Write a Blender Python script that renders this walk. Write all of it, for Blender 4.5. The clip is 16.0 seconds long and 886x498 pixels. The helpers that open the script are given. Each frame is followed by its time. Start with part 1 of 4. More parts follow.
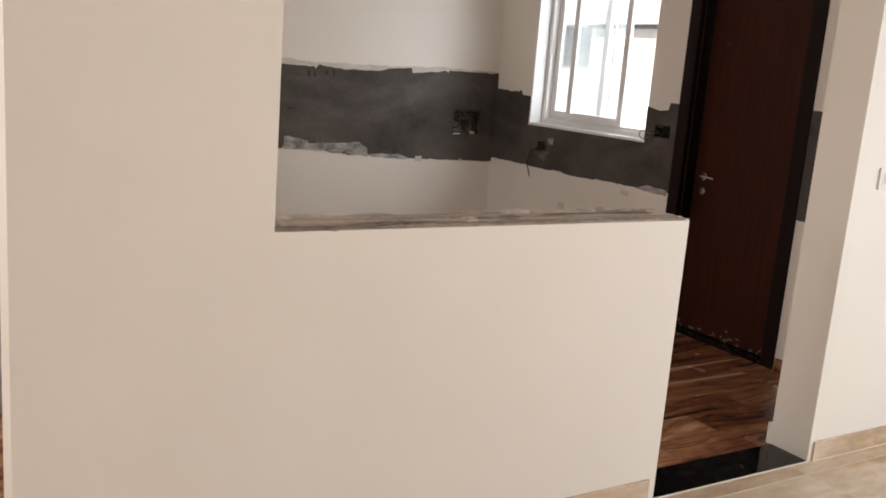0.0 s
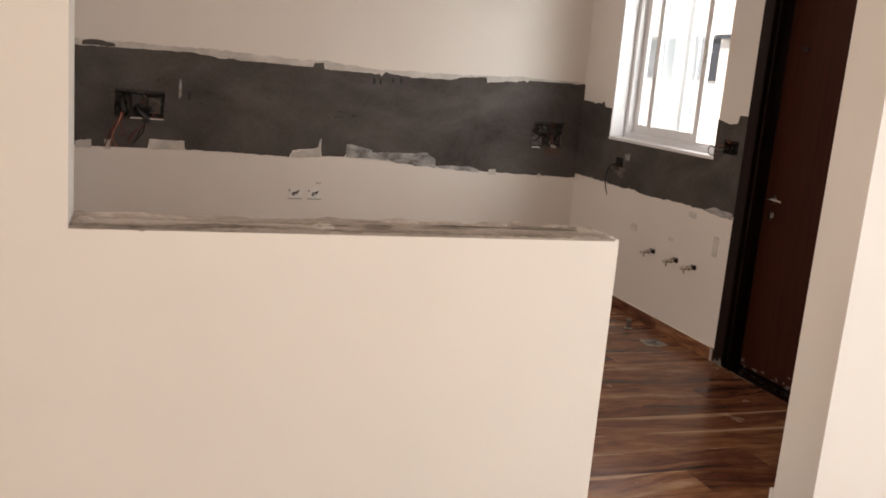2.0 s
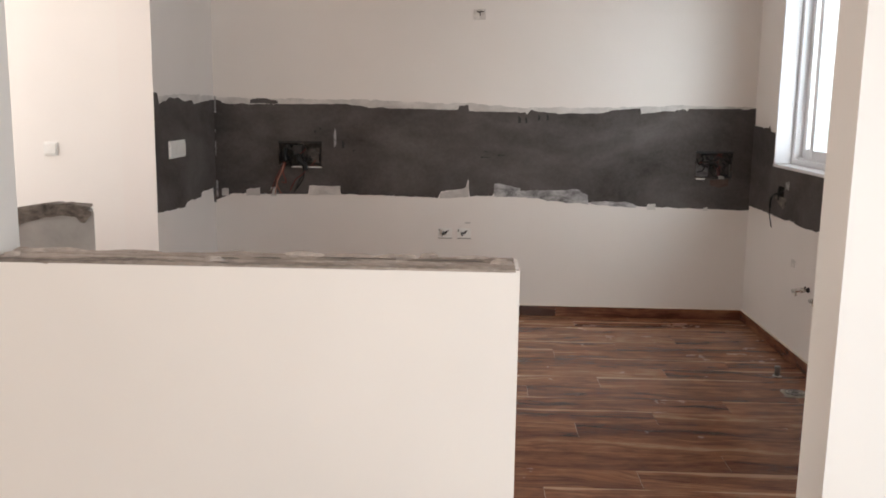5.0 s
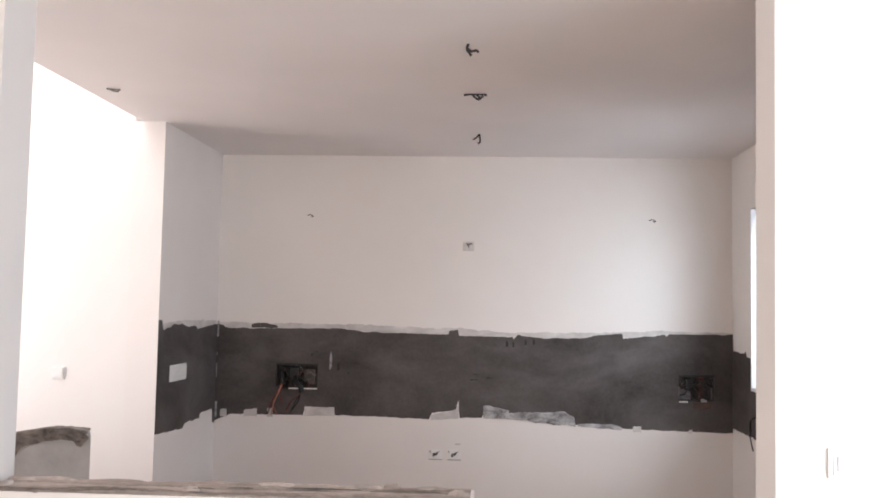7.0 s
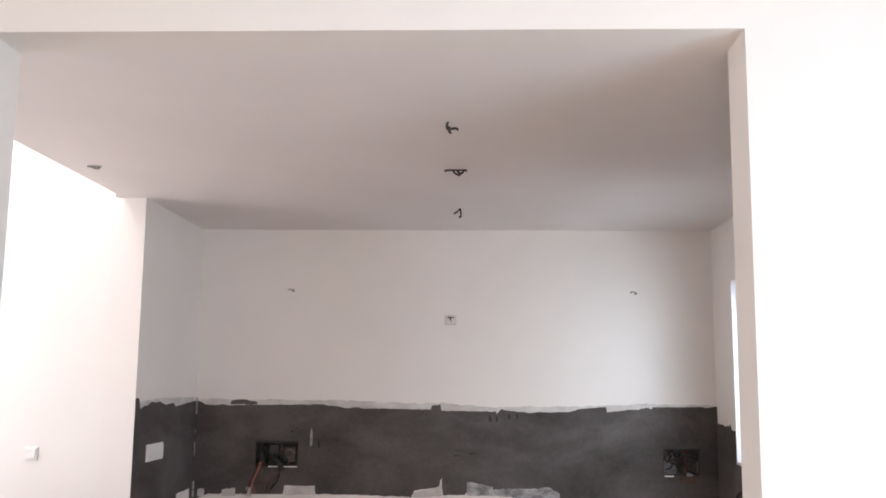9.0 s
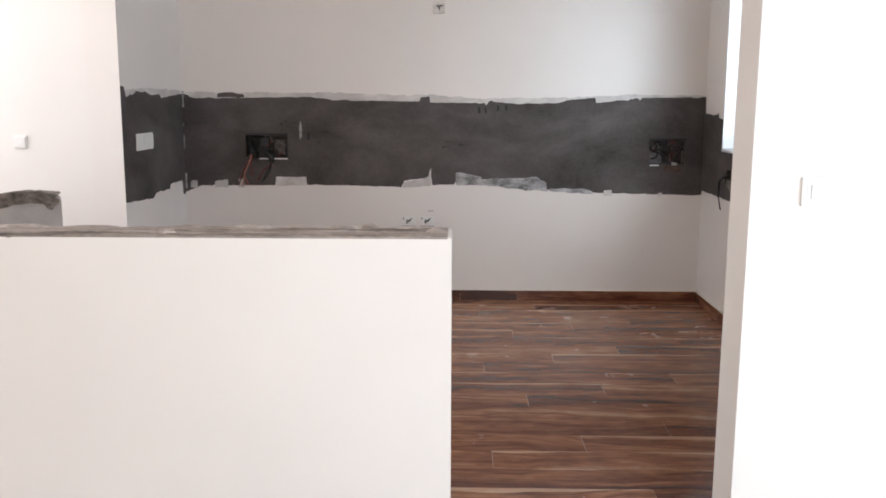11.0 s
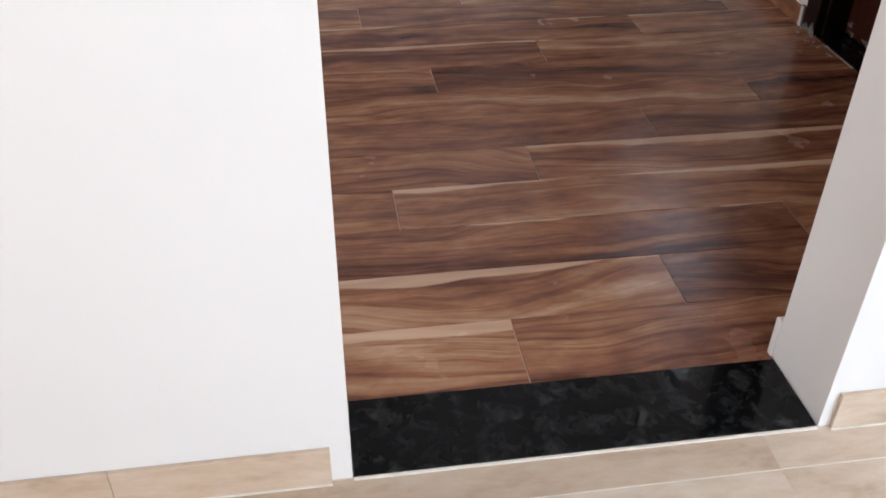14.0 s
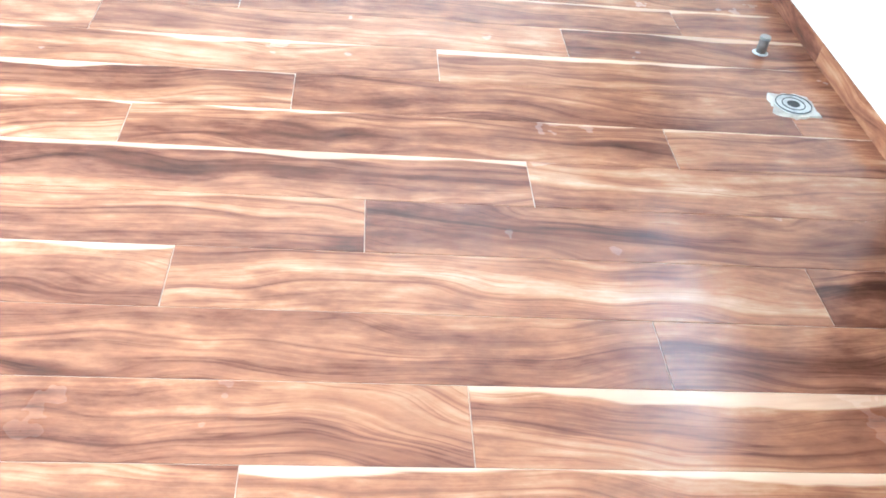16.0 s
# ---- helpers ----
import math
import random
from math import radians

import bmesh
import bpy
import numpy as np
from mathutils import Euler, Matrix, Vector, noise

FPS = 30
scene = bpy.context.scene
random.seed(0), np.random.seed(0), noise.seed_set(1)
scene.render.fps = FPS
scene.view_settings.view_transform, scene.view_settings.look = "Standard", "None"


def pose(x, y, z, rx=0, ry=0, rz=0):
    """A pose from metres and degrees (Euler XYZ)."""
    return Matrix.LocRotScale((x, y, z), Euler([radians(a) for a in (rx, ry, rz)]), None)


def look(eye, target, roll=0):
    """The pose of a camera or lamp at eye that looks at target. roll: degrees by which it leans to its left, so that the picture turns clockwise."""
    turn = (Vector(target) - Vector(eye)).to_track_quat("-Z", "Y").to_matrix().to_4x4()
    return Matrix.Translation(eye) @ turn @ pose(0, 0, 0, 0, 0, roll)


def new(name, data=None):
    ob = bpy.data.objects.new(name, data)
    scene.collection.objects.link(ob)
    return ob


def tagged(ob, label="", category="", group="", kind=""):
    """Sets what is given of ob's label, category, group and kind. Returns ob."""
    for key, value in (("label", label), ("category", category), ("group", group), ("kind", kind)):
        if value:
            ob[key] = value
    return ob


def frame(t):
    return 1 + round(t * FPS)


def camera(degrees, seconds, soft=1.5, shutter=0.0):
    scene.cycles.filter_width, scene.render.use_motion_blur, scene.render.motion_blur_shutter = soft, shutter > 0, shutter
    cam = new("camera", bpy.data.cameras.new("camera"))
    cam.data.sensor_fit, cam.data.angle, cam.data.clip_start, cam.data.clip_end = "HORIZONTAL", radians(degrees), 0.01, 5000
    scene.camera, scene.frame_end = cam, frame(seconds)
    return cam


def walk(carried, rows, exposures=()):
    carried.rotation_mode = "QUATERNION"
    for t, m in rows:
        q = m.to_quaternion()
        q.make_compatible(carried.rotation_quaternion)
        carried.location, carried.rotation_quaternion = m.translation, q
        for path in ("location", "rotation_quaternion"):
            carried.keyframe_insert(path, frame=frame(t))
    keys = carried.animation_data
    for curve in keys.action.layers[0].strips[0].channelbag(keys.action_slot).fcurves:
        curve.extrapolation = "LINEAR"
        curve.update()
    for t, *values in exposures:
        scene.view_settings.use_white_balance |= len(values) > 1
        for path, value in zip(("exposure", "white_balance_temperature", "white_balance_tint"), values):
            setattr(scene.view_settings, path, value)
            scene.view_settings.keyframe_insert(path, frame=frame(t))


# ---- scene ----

PATH = [
    (0, (-2.421, -2.263, 1.545), (-1.39, -0.595, 1.151), 4.5),
    (0.5, (-2.177, -2.272, 1.522), (-1.168, -0.591, 1.125), 4.3),
    (1, (-1.889, -2.229, 1.536), (-0.886, -0.542, 1.152), 5.3),
    (1.5, (-1.644, -2.276, 1.524), (-0.817, -0.497, 1.138), 4.6),
    (2, (-1.384, -2.399, 1.543), (-0.749, -0.543, 1.156), 4.9),
    (2.5, (-1.177, -2.41, 1.536), (-0.63, -0.517, 1.19), 4.5),
    (3, (-0.927, -2.33, 1.546), (-0.489, -0.402, 1.238), 4.4),
    (3.5, (-0.729, -2.322, 1.552), (-0.446, -0.365, 1.249), 1.8),
    (3.7, (-0.639, -2.346, 1.559), (-0.482, -0.375, 1.257), 1.5),
    (5.8, (-0.016, -2.73, 1.572), (-0.099, -0.76, 1.236), 0.8),
    (6, (-0.028, -2.787, 1.583), (-0.106, -0.815, 1.257), 0.8),
    (6.5, (0.003, -2.83, 1.616), (-0.087, -0.838, 1.461), 0.8),
    (7, (0.044, -2.819, 1.671), (-0.063, -0.826, 1.805), 1.0),
    (7.5, (0.062, -2.816, 1.76), (-0.053, -0.831, 1.97), 0.9),
    (8, (0.036, -2.82, 1.799), (-0.064, -0.853, 2.146), 0.9),
    (8.2, (0.053, -2.817, 1.789), (-0.047, -0.854, 2.16), 0.8),
    (10.3, (0.042, -2.805, 1.542), (0.027, -0.807, 1.448), 0.2),
    (10.5, (0.044, -2.799, 1.528), (0.024, -0.806, 1.362), 0.2),
    (11, (0.02, -2.762, 1.504), (-0.013, -0.789, 1.177), 0.2),
    (11.5, (-0.029, -2.572, 1.481), (-0.081, -0.618, 1.059), 0.2),
    (12, (-0.115, -2.301, 1.47), (-0.167, -0.376, 0.929), 0.0),
    (12.5, (-0.147, -2.093, 1.419), (-0.147, -0.23, 0.691), -0.4),
    (13, (-0.117, -1.776, 1.388), (-0.094, -0.028, 0.417), -0.5),
    (13.5, (-0.078, -1.481, 1.359), (0.013, 0.169, 0.233), 0.2),
    (14, (-0.009, -1.103, 1.308), (0.239, 0.498, 0.135), 0.6),
    (14.5, (0.152, -0.794, 1.297), (0.46, 0.765, 0.083), 2.4),
    (15, (0.295, -0.522, 1.321), (0.584, 1.016, 0.076), 6.0),
    (15.5, (0.346, -0.228, 1.326), (0.59, 1.289, 0.045), 5.8),
    (16, (0.351, 0.018, 1.324), (0.551, 1.528, 0.028), 7.1),
]
cam = camera(52.2, 16.0, soft=1.8)
walk(cam, [(t, look(eye, target, roll)) for t, eye, target, roll in PATH],
     exposures=[(0.0, 0.3, 7250, 14), (1.0, 0.42, 7550, 16), (2.0, 0.44, 7650, 17), (3.0, 0.52, 7050, 15), (3.7, 0.62, 6850, 14), (5.8, 0.57, 6700, 13), (6.5, 0.58, 6550, 13), (7.0, 0.90, 6350, 16), (8.2, 0.82, 6300, 16),
                (10.3, 0.80, 6150, 12), (12.5, 0.93, 6300, 12), (13.5, 0.82, 6150, 13), (14.0, 0.88, 5900, 11), (14.5, 1.3, 6100, 11), (15.0, 1.9, 6050, 10), (15.5, 2.75, 5350, 1), (16.0, 3.52, 4650, -8)])

# ---- world and light ----
world = bpy.data.worlds.new("sky")
scene.world = world
world.use_nodes = True
wn = world.node_tree.nodes
sky = wn.new("ShaderNodeTexSky")
sky.sky_type = 'NISHITA'
sky.sun_disc = False
sky.sun_elevation = radians(45)
sky.sun_rotation = radians(250)
wn["Background"].inputs["Strength"].default_value = 0.12
world.node_tree.links.new(sky.outputs[0], wn["Background"].inputs["Color"])

sun = new("sun", bpy.data.lights.new("sun", 'SUN'))
sun.data.energy, sun.data.angle, sun.data.color = 5.0, radians(0.5), (1.0, 0.95, 0.88)
sun.matrix_world = look((-7.0, -2.5, 7.4), (0, 0, 0))


def area_lamp(name, eye, target, w, h, power, color):
    lamp = new(name, bpy.data.lights.new(name, 'AREA'))
    lamp.data.shape, lamp.data.size, lamp.data.size_y = 'RECTANGLE', w, h
    lamp.data.energy, lamp.data.color = power, color
    lamp.matrix_world = look(eye, target)
    return lamp


# Daylight of the hall's side opening, of the stair void's roof light and of the sky outside the kitchen window, with
# two added fills.
area_lamp("hall_daylight", (2.78, -2.3, 1.35), (0, -1.7, 1.15), 2.2, 2.2, 56, (0.66, 0.85, 1.0))
# Fill behind the viewer, added to lift the kitchen's back wall and ceiling.
area_lamp("hall_far_fill", (0.2, -5.95, 1.45), (0.0, 0, 1.2), 3.0, 2.3, 57, (1.0, 0.90, 0.81))
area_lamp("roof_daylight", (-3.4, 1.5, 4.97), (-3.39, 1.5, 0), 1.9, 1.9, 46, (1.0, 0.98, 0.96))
# Fill at an invented side opening, brightens the lower stair void and kitchen.
area_lamp("stair_fill", (-4.72, 1.35, 1.55), (0, 1.9, 1.45), 1.7, 1.4, 32, (1.0, 0.97, 0.94))
area_lamp("window_daylight", (2.72, 2.05, 1.95), (0.2, 3.3, 1.08), 1.6, 1.5, 59, (0.80, 0.92, 1.0))

# ---- plan ----
XL, XR, YB = -2.026, 1.824, 3.965      # kitchen: left wall, right wall, back wall
ZC, ZH, ZV = 2.83, 3.25, 5.0           # ceilings of kitchen, hall, stair void
YW = 2.745                             # bright wall beside the stair void
X0, X1, YF = -4.7, 2.8, -6.0          # hall: left wall, right wall, far wall
XV = -4.7                              # stair void's outer wall
PIER, JAMB, TH = -1.556, 0.904, 0.2    # opening in the dividing wall, thickness
HALF = 1.08                            # half wall
WIN = (2.19, 3.475, 1.165, 2.40)       # window: y, y, z, z
DOOR = (0.935, 1.91, 2.40)             # door: y, y, top


# ---- materials ----
def mat(name):
    m = bpy.data.materials.new(name)
    m.use_nodes = True
    return m, m.node_tree, m.node_tree.nodes["Principled BSDF"]


def node(nt, kind, **inputs):
    n = nt.nodes.new(kind)
    for key, value in inputs.items():
        n.inputs[key.replace("_", " ")].default_value = value
    return n


def ramp(nt, source, stops):
    r = nt.nodes.new("ShaderNodeValToRGB")
    els = r.color_ramp.elements
    els.remove(els[1])
    els[0].position, els[0].color = stops[0][0], (*stops[0][1], 1)
    for p, c in stops[1:]:
        els.new(p).color = (*c, 1)
    nt.links.new(source, r.inputs[0])
    return r.outputs[0]


def coords(nt, scale=(1, 1, 1), which="Object", rand=False):
    tc = nt.nodes.new("ShaderNodeTexCoord")
    mp = nt.nodes.new("ShaderNodeMapping")
    mp.inputs["Scale"].default_value = scale
    nt.links.new(tc.outputs[which], mp.inputs[0])
    if rand:
        oi = nt.nodes.new("ShaderNodeObjectInfo")
        mul = nt.nodes.new("ShaderNodeVectorMath")
        mul.operation = 'MULTIPLY_ADD'
        mul.inputs[1].default_value = (37.0, 53.0, 71.0)
        nt.links.new(oi.outputs["Random"], mul.inputs[0])
        nt.links.new(tc.outputs[which], mul.inputs[2])
        nt.links.new(mul.outputs[0], mp.inputs[0])
    return mp.outputs[0]


def noise_tex(nt, vec, scale, detail=4.0, rough=0.55, distort=0.0):
    n = node(nt, "ShaderNodeTexNoise", Scale=scale, Detail=detail, Roughness=rough, Distortion=distort)
    nt.links.new(vec, n.inputs["Vector"])
    return n.outputs["Fac"]


def bump(nt, bsdf, height, strength, distance=0.002):
    b = node(nt, "ShaderNodeBump", Strength=strength, Distance=distance)
    nt.links.new(height, b.inputs["Height"])
    nt.links.new(b.outputs[0], bsdf.inputs["Normal"])


def simple(name, color, rough, metal=0.0, vary=0.0, scale=8.0, bumps=0.0):
    m, nt, b = mat(name)
    b.inputs["Roughness"].default_value, b.inputs["Metallic"].default_value = rough, metal
    b.inputs["Base Color"].default_value = (*color, 1)
    if vary:
        f = noise_tex(nt, coords(nt), scale)
        lo, hi = [tuple(max(0, c * k) for c in color) for k in (1 - vary, 1 + vary)]
        nt.links.new(ramp(nt, f, [(0.3, lo), (0.7, hi)]), b.inputs["Base Color"])
        if bumps:
            bump(nt, b, f, bumps)
    return m


def paint(name, color):
    """Roller-painted plaster: broad unevenness, faint hand marks, fine relief."""
    m, nt, b = mat(name)
    v = coords(nt)
    broad = noise_tex(nt, v, 0.9, 3)
    lo, hi = [tuple(c * k for c in color) for k in (0.955, 1.02)]
    nt.links.new(ramp(nt, broad, [(0.3, lo), (0.7, hi)]), b.inputs["Base Color"])
    b.inputs["Roughness"].default_value = 0.62
    bump(nt, b, noise_tex(nt, v, 70, 5, 0.6), 0.12, 0.001)
    return m


WALL = paint("wall_paint", (0.80, 0.765, 0.725))
KWALL = paint("kitchen_paint", (0.80, 0.755, 0.715))
CEIL = paint("ceiling_paint", (0.80, 0.765, 0.745))
WHITE = simple("white_frame", (0.82, 0.82, 0.84), 0.3, vary=0.03, scale=6)
PLATE = simple("white_plastic", (0.78, 0.77, 0.74), 0.35, vary=0.04, scale=30)
CHROME = simple("chrome", (0.62, 0.60, 0.57), 0.22, 1.0, vary=0.12, scale=60)
BLACK = simple("black_plastic", (0.012, 0.012, 0.012), 0.5, vary=0.3, scale=40)
RUST = simple("box_metal", (0.018, 0.016, 0.015), 0.6, 0.4, vary=0.35, scale=40)
REDWIRE = simple("red_wire", (0.13, 0.028, 0.020), 0.45, vary=0.2, scale=30)
ORANGE = simple("orange_wire", (0.27, 0.085, 0.05), 0.45, vary=0.2, scale=30)
PVC = simple("grey_pvc", (0.17, 0.165, 0.15), 0.45, vary=0.15, scale=40)
GROUT = simple("plank_grout", (0.50, 0.37, 0.28), 0.8, vary=0.2, scale=30)
HGROUT = simple("pale_grout", (0.76, 0.69, 0.60), 0.8, vary=0.1, scale=30)


def cement(name, dark, light, scale=2.2, stretch=(1, 1, 1.9)):
    """Bare cement: trowel clouds, a drier haze, fine grain."""
    m, nt, b = mat(name)
    v = coords(nt)
    cloud = noise_tex(nt, coords(nt, stretch), scale, 6, 0.6, 0.4)
    fine = noise_tex(nt, v, 45, 6, 0.65)
    mix = node(nt, "ShaderNodeMath")
    mix.operation = 'MULTIPLY_ADD'
    nt.links.new(fine, mix.inputs[0])
    mix.inputs[1].default_value = 0.22
    nt.links.new(cloud, mix.inputs[2])
    mid = tuple((a + c) / 2 for a, c in zip(dark, light))
    nt.links.new(ramp(nt, mix.outputs[0], [(0.42, dark), (0.62, mid), (0.82, light)]), b.inputs["Base Color"])
    b.inputs["Roughness"].default_value = 0.85
    bump(nt, b, fine, 0.35, 0.002)
    return m


BAND = cement("bare_cement", (0.040, 0.033, 0.030), (0.128, 0.115, 0.110), 1.5, (1, 1, 1.5))
THIN = cement("thin_paint", (0.47, 0.44, 0.42), (0.72, 0.685, 0.65), 6)
SMEAR = cement("paint_smear", (0.10, 0.097, 0.097), (0.60, 0.58, 0.58), 8)
PALEMORTAR = cement("pale_mortar", (0.33, 0.28, 0.245), (0.60, 0.53, 0.475), 18)
ROUGHTOP = cement("rough_mortar", (0.10, 0.078, 0.064), (0.58, 0.50, 0.44), 5, (0.3, 3.4, 1.0))
# Grey plaster tone; holds the low wall's shade and the socket rims' shadow line.
PLASTERSHADE = cement("plaster_shade", (0.30, 0.295, 0.28), (0.40, 0.39, 0.375), 3)
DARKTOP = cement("dark_mortar", (0.032, 0.027, 0.023), (0.24, 0.205, 0.175), 13)
FAINT = cement("faint_patch", (0.54, 0.51, 0.48), (0.74, 0.70, 0.66), 25)
PATCH = cement("white_cement", (0.38, 0.36, 0.33), (0.68, 0.65, 0.61), 25)


def wood_tile(name="wood_tile", along=0, across=1, shade=0.0):
    """Printed wood tile: flowing dark and pale bands along the plank, sapwood edge, fine grain, satin glaze with dusty
    haze.
    """
    m, nt, b = mat(name)
    tc = nt.nodes.new("ShaderNodeTexCoord")
    sep = nt.nodes.new("ShaderNodeSeparateXYZ")
    nt.links.new(tc.outputs["Object"], sep.inputs[0])
    oi = nt.nodes.new("ShaderNodeObjectInfo")

    def calc(op, p, q=None, r=None):
        n = nt.nodes.new("ShaderNodeMath")
        n.operation = op
        for k, v in enumerate((p, q, r)):
            if v is None:
                continue
            if isinstance(v, (int, float)):
                n.inputs[k].default_value = v
            else:
                nt.links.new(v, n.inputs[k])
        return n.outputs[0]

    u, v, rnd = sep.outputs[along], sep.outputs[across], oi.outputs["Random"]
    shift = calc('MULTIPLY', rnd, 83.0)

    def grid(su, sv):
        c = nt.nodes.new("ShaderNodeCombineXYZ")
        nt.links.new(calc('MULTIPLY', u, su), c.inputs[0])
        nt.links.new(calc('MULTIPLY', v, sv), c.inputs[1])
        nt.links.new(shift, c.inputs[2])
        return c.outputs[0]

    # Figure drawn out along the piece and bent by a slow wave.
    wave = noise_tex(nt, grid(1.15, 2.4), 1.0, 2.5, 0.5, 0.0)
    bent = calc('MULTIPLY_ADD', calc('SUBTRACT', wave, 0.5), 0.34, v)

    def drawn(su, sv, off, detail, rough):
        c = nt.nodes.new("ShaderNodeCombineXYZ")
        nt.links.new(calc('MULTIPLY', u, su), c.inputs[0])
        nt.links.new(calc('MULTIPLY', bent, sv), c.inputs[1])
        nt.links.new(calc('ADD', shift, off), c.inputs[2])
        return noise_tex(nt, c.outputs[0], 1.0, detail, rough)

    flow = drawn(0.5, 8.5, 0.0, 3.0, 0.55)
    veil = drawn(0.8, 21, 5.3, 4.0, 0.6)
    fold = drawn(0.45, 8, 11.7, 2.5, 0.5)
    fine = drawn(3.0, 170, 2.9, 4.0, 0.65)
    mottle = noise_tex(nt, grid(7, 19), 1.0, 6, 0.64, 0.0)
    cloud = noise_tex(nt, grid(1.6, 3.5), 1.0, 3, 0.5, 0.0)
    line = calc('POWER', calc('MAXIMUM', 0.0, calc('SUBTRACT', 1.0, calc('MULTIPLY', calc('ABSOLUTE', calc('SUBTRACT', fold, 0.5)), 19.0))), 2.0)
    thin = calc('POWER', calc('MAXIMUM', 0.0, calc('SUBTRACT', 1.0, calc('MULTIPLY', calc('ABSOLUTE', calc('SUBTRACT', veil, 0.48)), 26.0))), 2.0)
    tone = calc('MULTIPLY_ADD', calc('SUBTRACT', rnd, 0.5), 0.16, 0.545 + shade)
    tone = calc('MULTIPLY_ADD', calc('SUBTRACT', flow, 0.5), 0.86, tone)
    tone = calc('MULTIPLY_ADD', calc('SUBTRACT', veil, 0.5), 0.20, tone)
    tone = calc('MULTIPLY_ADD', calc('MULTIPLY', line, calc('MULTIPLY_ADD', mottle, 0.8, 0.2)), -0.27, tone)
    tone = calc('MULTIPLY_ADD', calc('MULTIPLY', thin, cloud), -0.20, tone)
    tone = calc('MULTIPLY_ADD', calc('SUBTRACT', fine, 0.5), 0.21, tone)
    tone = calc('MULTIPLY_ADD', calc('MULTIPLY', calc('SUBTRACT', mottle, 0.5), calc('MULTIPLY_ADD', cloud, -2.0, 2.0)), 0.60, tone)
    tone = calc('MULTIPLY_ADD', calc('SUBTRACT', cloud, 0.5), 0.34, tone)
    col = ramp(nt, tone, [(0.14, (0.056, 0.020, 0.012)), (0.30, (0.120, 0.044, 0.026)), (0.44, (0.210, 0.085, 0.046)),
                          (0.57, (0.312, 0.143, 0.073)), (0.70, (0.42, 0.235, 0.135)), (0.84, (0.58, 0.385, 0.260))])
    # Sapwood along one edge of some pieces, its border wandering and dark-lined.
    pick = calc('GREATER_THAN', calc('FRACT', calc('MULTIPLY', rnd, 7.31)), 0.45)
    sway = noise_tex(nt, grid(1.4, 0.0), 1.0, 3, 0.5)
    reach = calc('MULTIPLY_ADD', calc('SUBTRACT', sway, 0.5), 0.16, calc('MULTIPLY_ADD', calc('SUBTRACT', veil, 0.5), 0.03, v))
    sap = nt.nodes.new("ShaderNodeMapRange")
    sap.interpolation_type = 'SMOOTHSTEP'
    for key, val in (("From Min", 0.170), ("From Max", 0.178), ("To Min", 0.0), ("To Max", 1.0)):
        sap.inputs[key].default_value = val
    nt.links.new(reach, sap.inputs["Value"])
    amount = calc('MULTIPLY', calc('MULTIPLY', sap.outputs[0], pick), calc('MULTIPLY_ADD', veil, 0.9, 0.25))
    mx = nt.nodes.new("ShaderNodeMix")
    mx.data_type = 'RGBA'
    nt.links.new(amount, mx.inputs[0])
    nt.links.new(col, mx.inputs[6])
    mx.inputs[7].default_value = (0.64, 0.43, 0.29, 1)
    nt.links.new(mx.outputs[2], b.inputs["Base Color"])
    b.inputs["Specular IOR Level"].default_value = 0.34
    haze = noise_tex(nt, grid(3.5, 3.5), 1.0, 4, 0.6)
    nt.links.new(calc('MULTIPLY_ADD', haze, 0.26, 0.10), b.inputs["Roughness"])
    bump(nt, b, fine, 0.10, 0.001)
    return m


def beige_tile():
    m, nt, b = mat("beige_marble_tile")
    v = coords(nt, (1, 2.6, 2.6), rand=True)
    vein = noise_tex(nt, v, 1.6, 7, 0.62, 0.6)
    mott = noise_tex(nt, v, 9.0, 6, 0.65, 0.3)
    sm = node(nt, "ShaderNodeMath")
    sm.operation = 'MULTIPLY_ADD'
    nt.links.new(mott, sm.inputs[0])
    sm.inputs[1].default_value = 0.6
    nt.links.new(vein, sm.inputs[2])
    nt.links.new(ramp(nt, sm.outputs[0], [(0.6, (0.44, 0.315, 0.215)), (0.74, (0.54, 0.405, 0.290)), (0.86, (0.60, 0.470, 0.350)), (1.0, (0.68, 0.56, 0.44))]), b.inputs["Base Color"])
    b.inputs["Roughness"].default_value = 0.085
    return m


def granite():
    m, nt, b = mat("black_granite")
    v = coords(nt)
    fleck = noise_tex(nt, v, 22, 8, 0.72, 0.6)
    nt.links.new(ramp(nt, fleck, [(0.48, (0.004, 0.004, 0.004)), (0.58, (0.014, 0.014, 0.014)), (0.70, (0.05, 0.048, 0.046))]), b.inputs["Base Color"])
    b.inputs["Roughness"].default_value = 0.05
    b.inputs["Specular IOR Level"].default_value = 0.2
    return m


def door_wood(name, dark, light):
    m, nt, b = mat(name)
    g = noise_tex(nt, coords(nt, (60, 60, 2.0)), 1.2, 5, 0.6, 0.5)
    nt.links.new(ramp(nt, g, [(0.3, dark), (0.7, light)]), b.inputs["Base Color"])
    b.inputs["Roughness"].default_value = 0.5
    b.inputs["Specular IOR Level"].default_value = 0.15
    bump(nt, b, g, 0.1, 0.001)
    return m


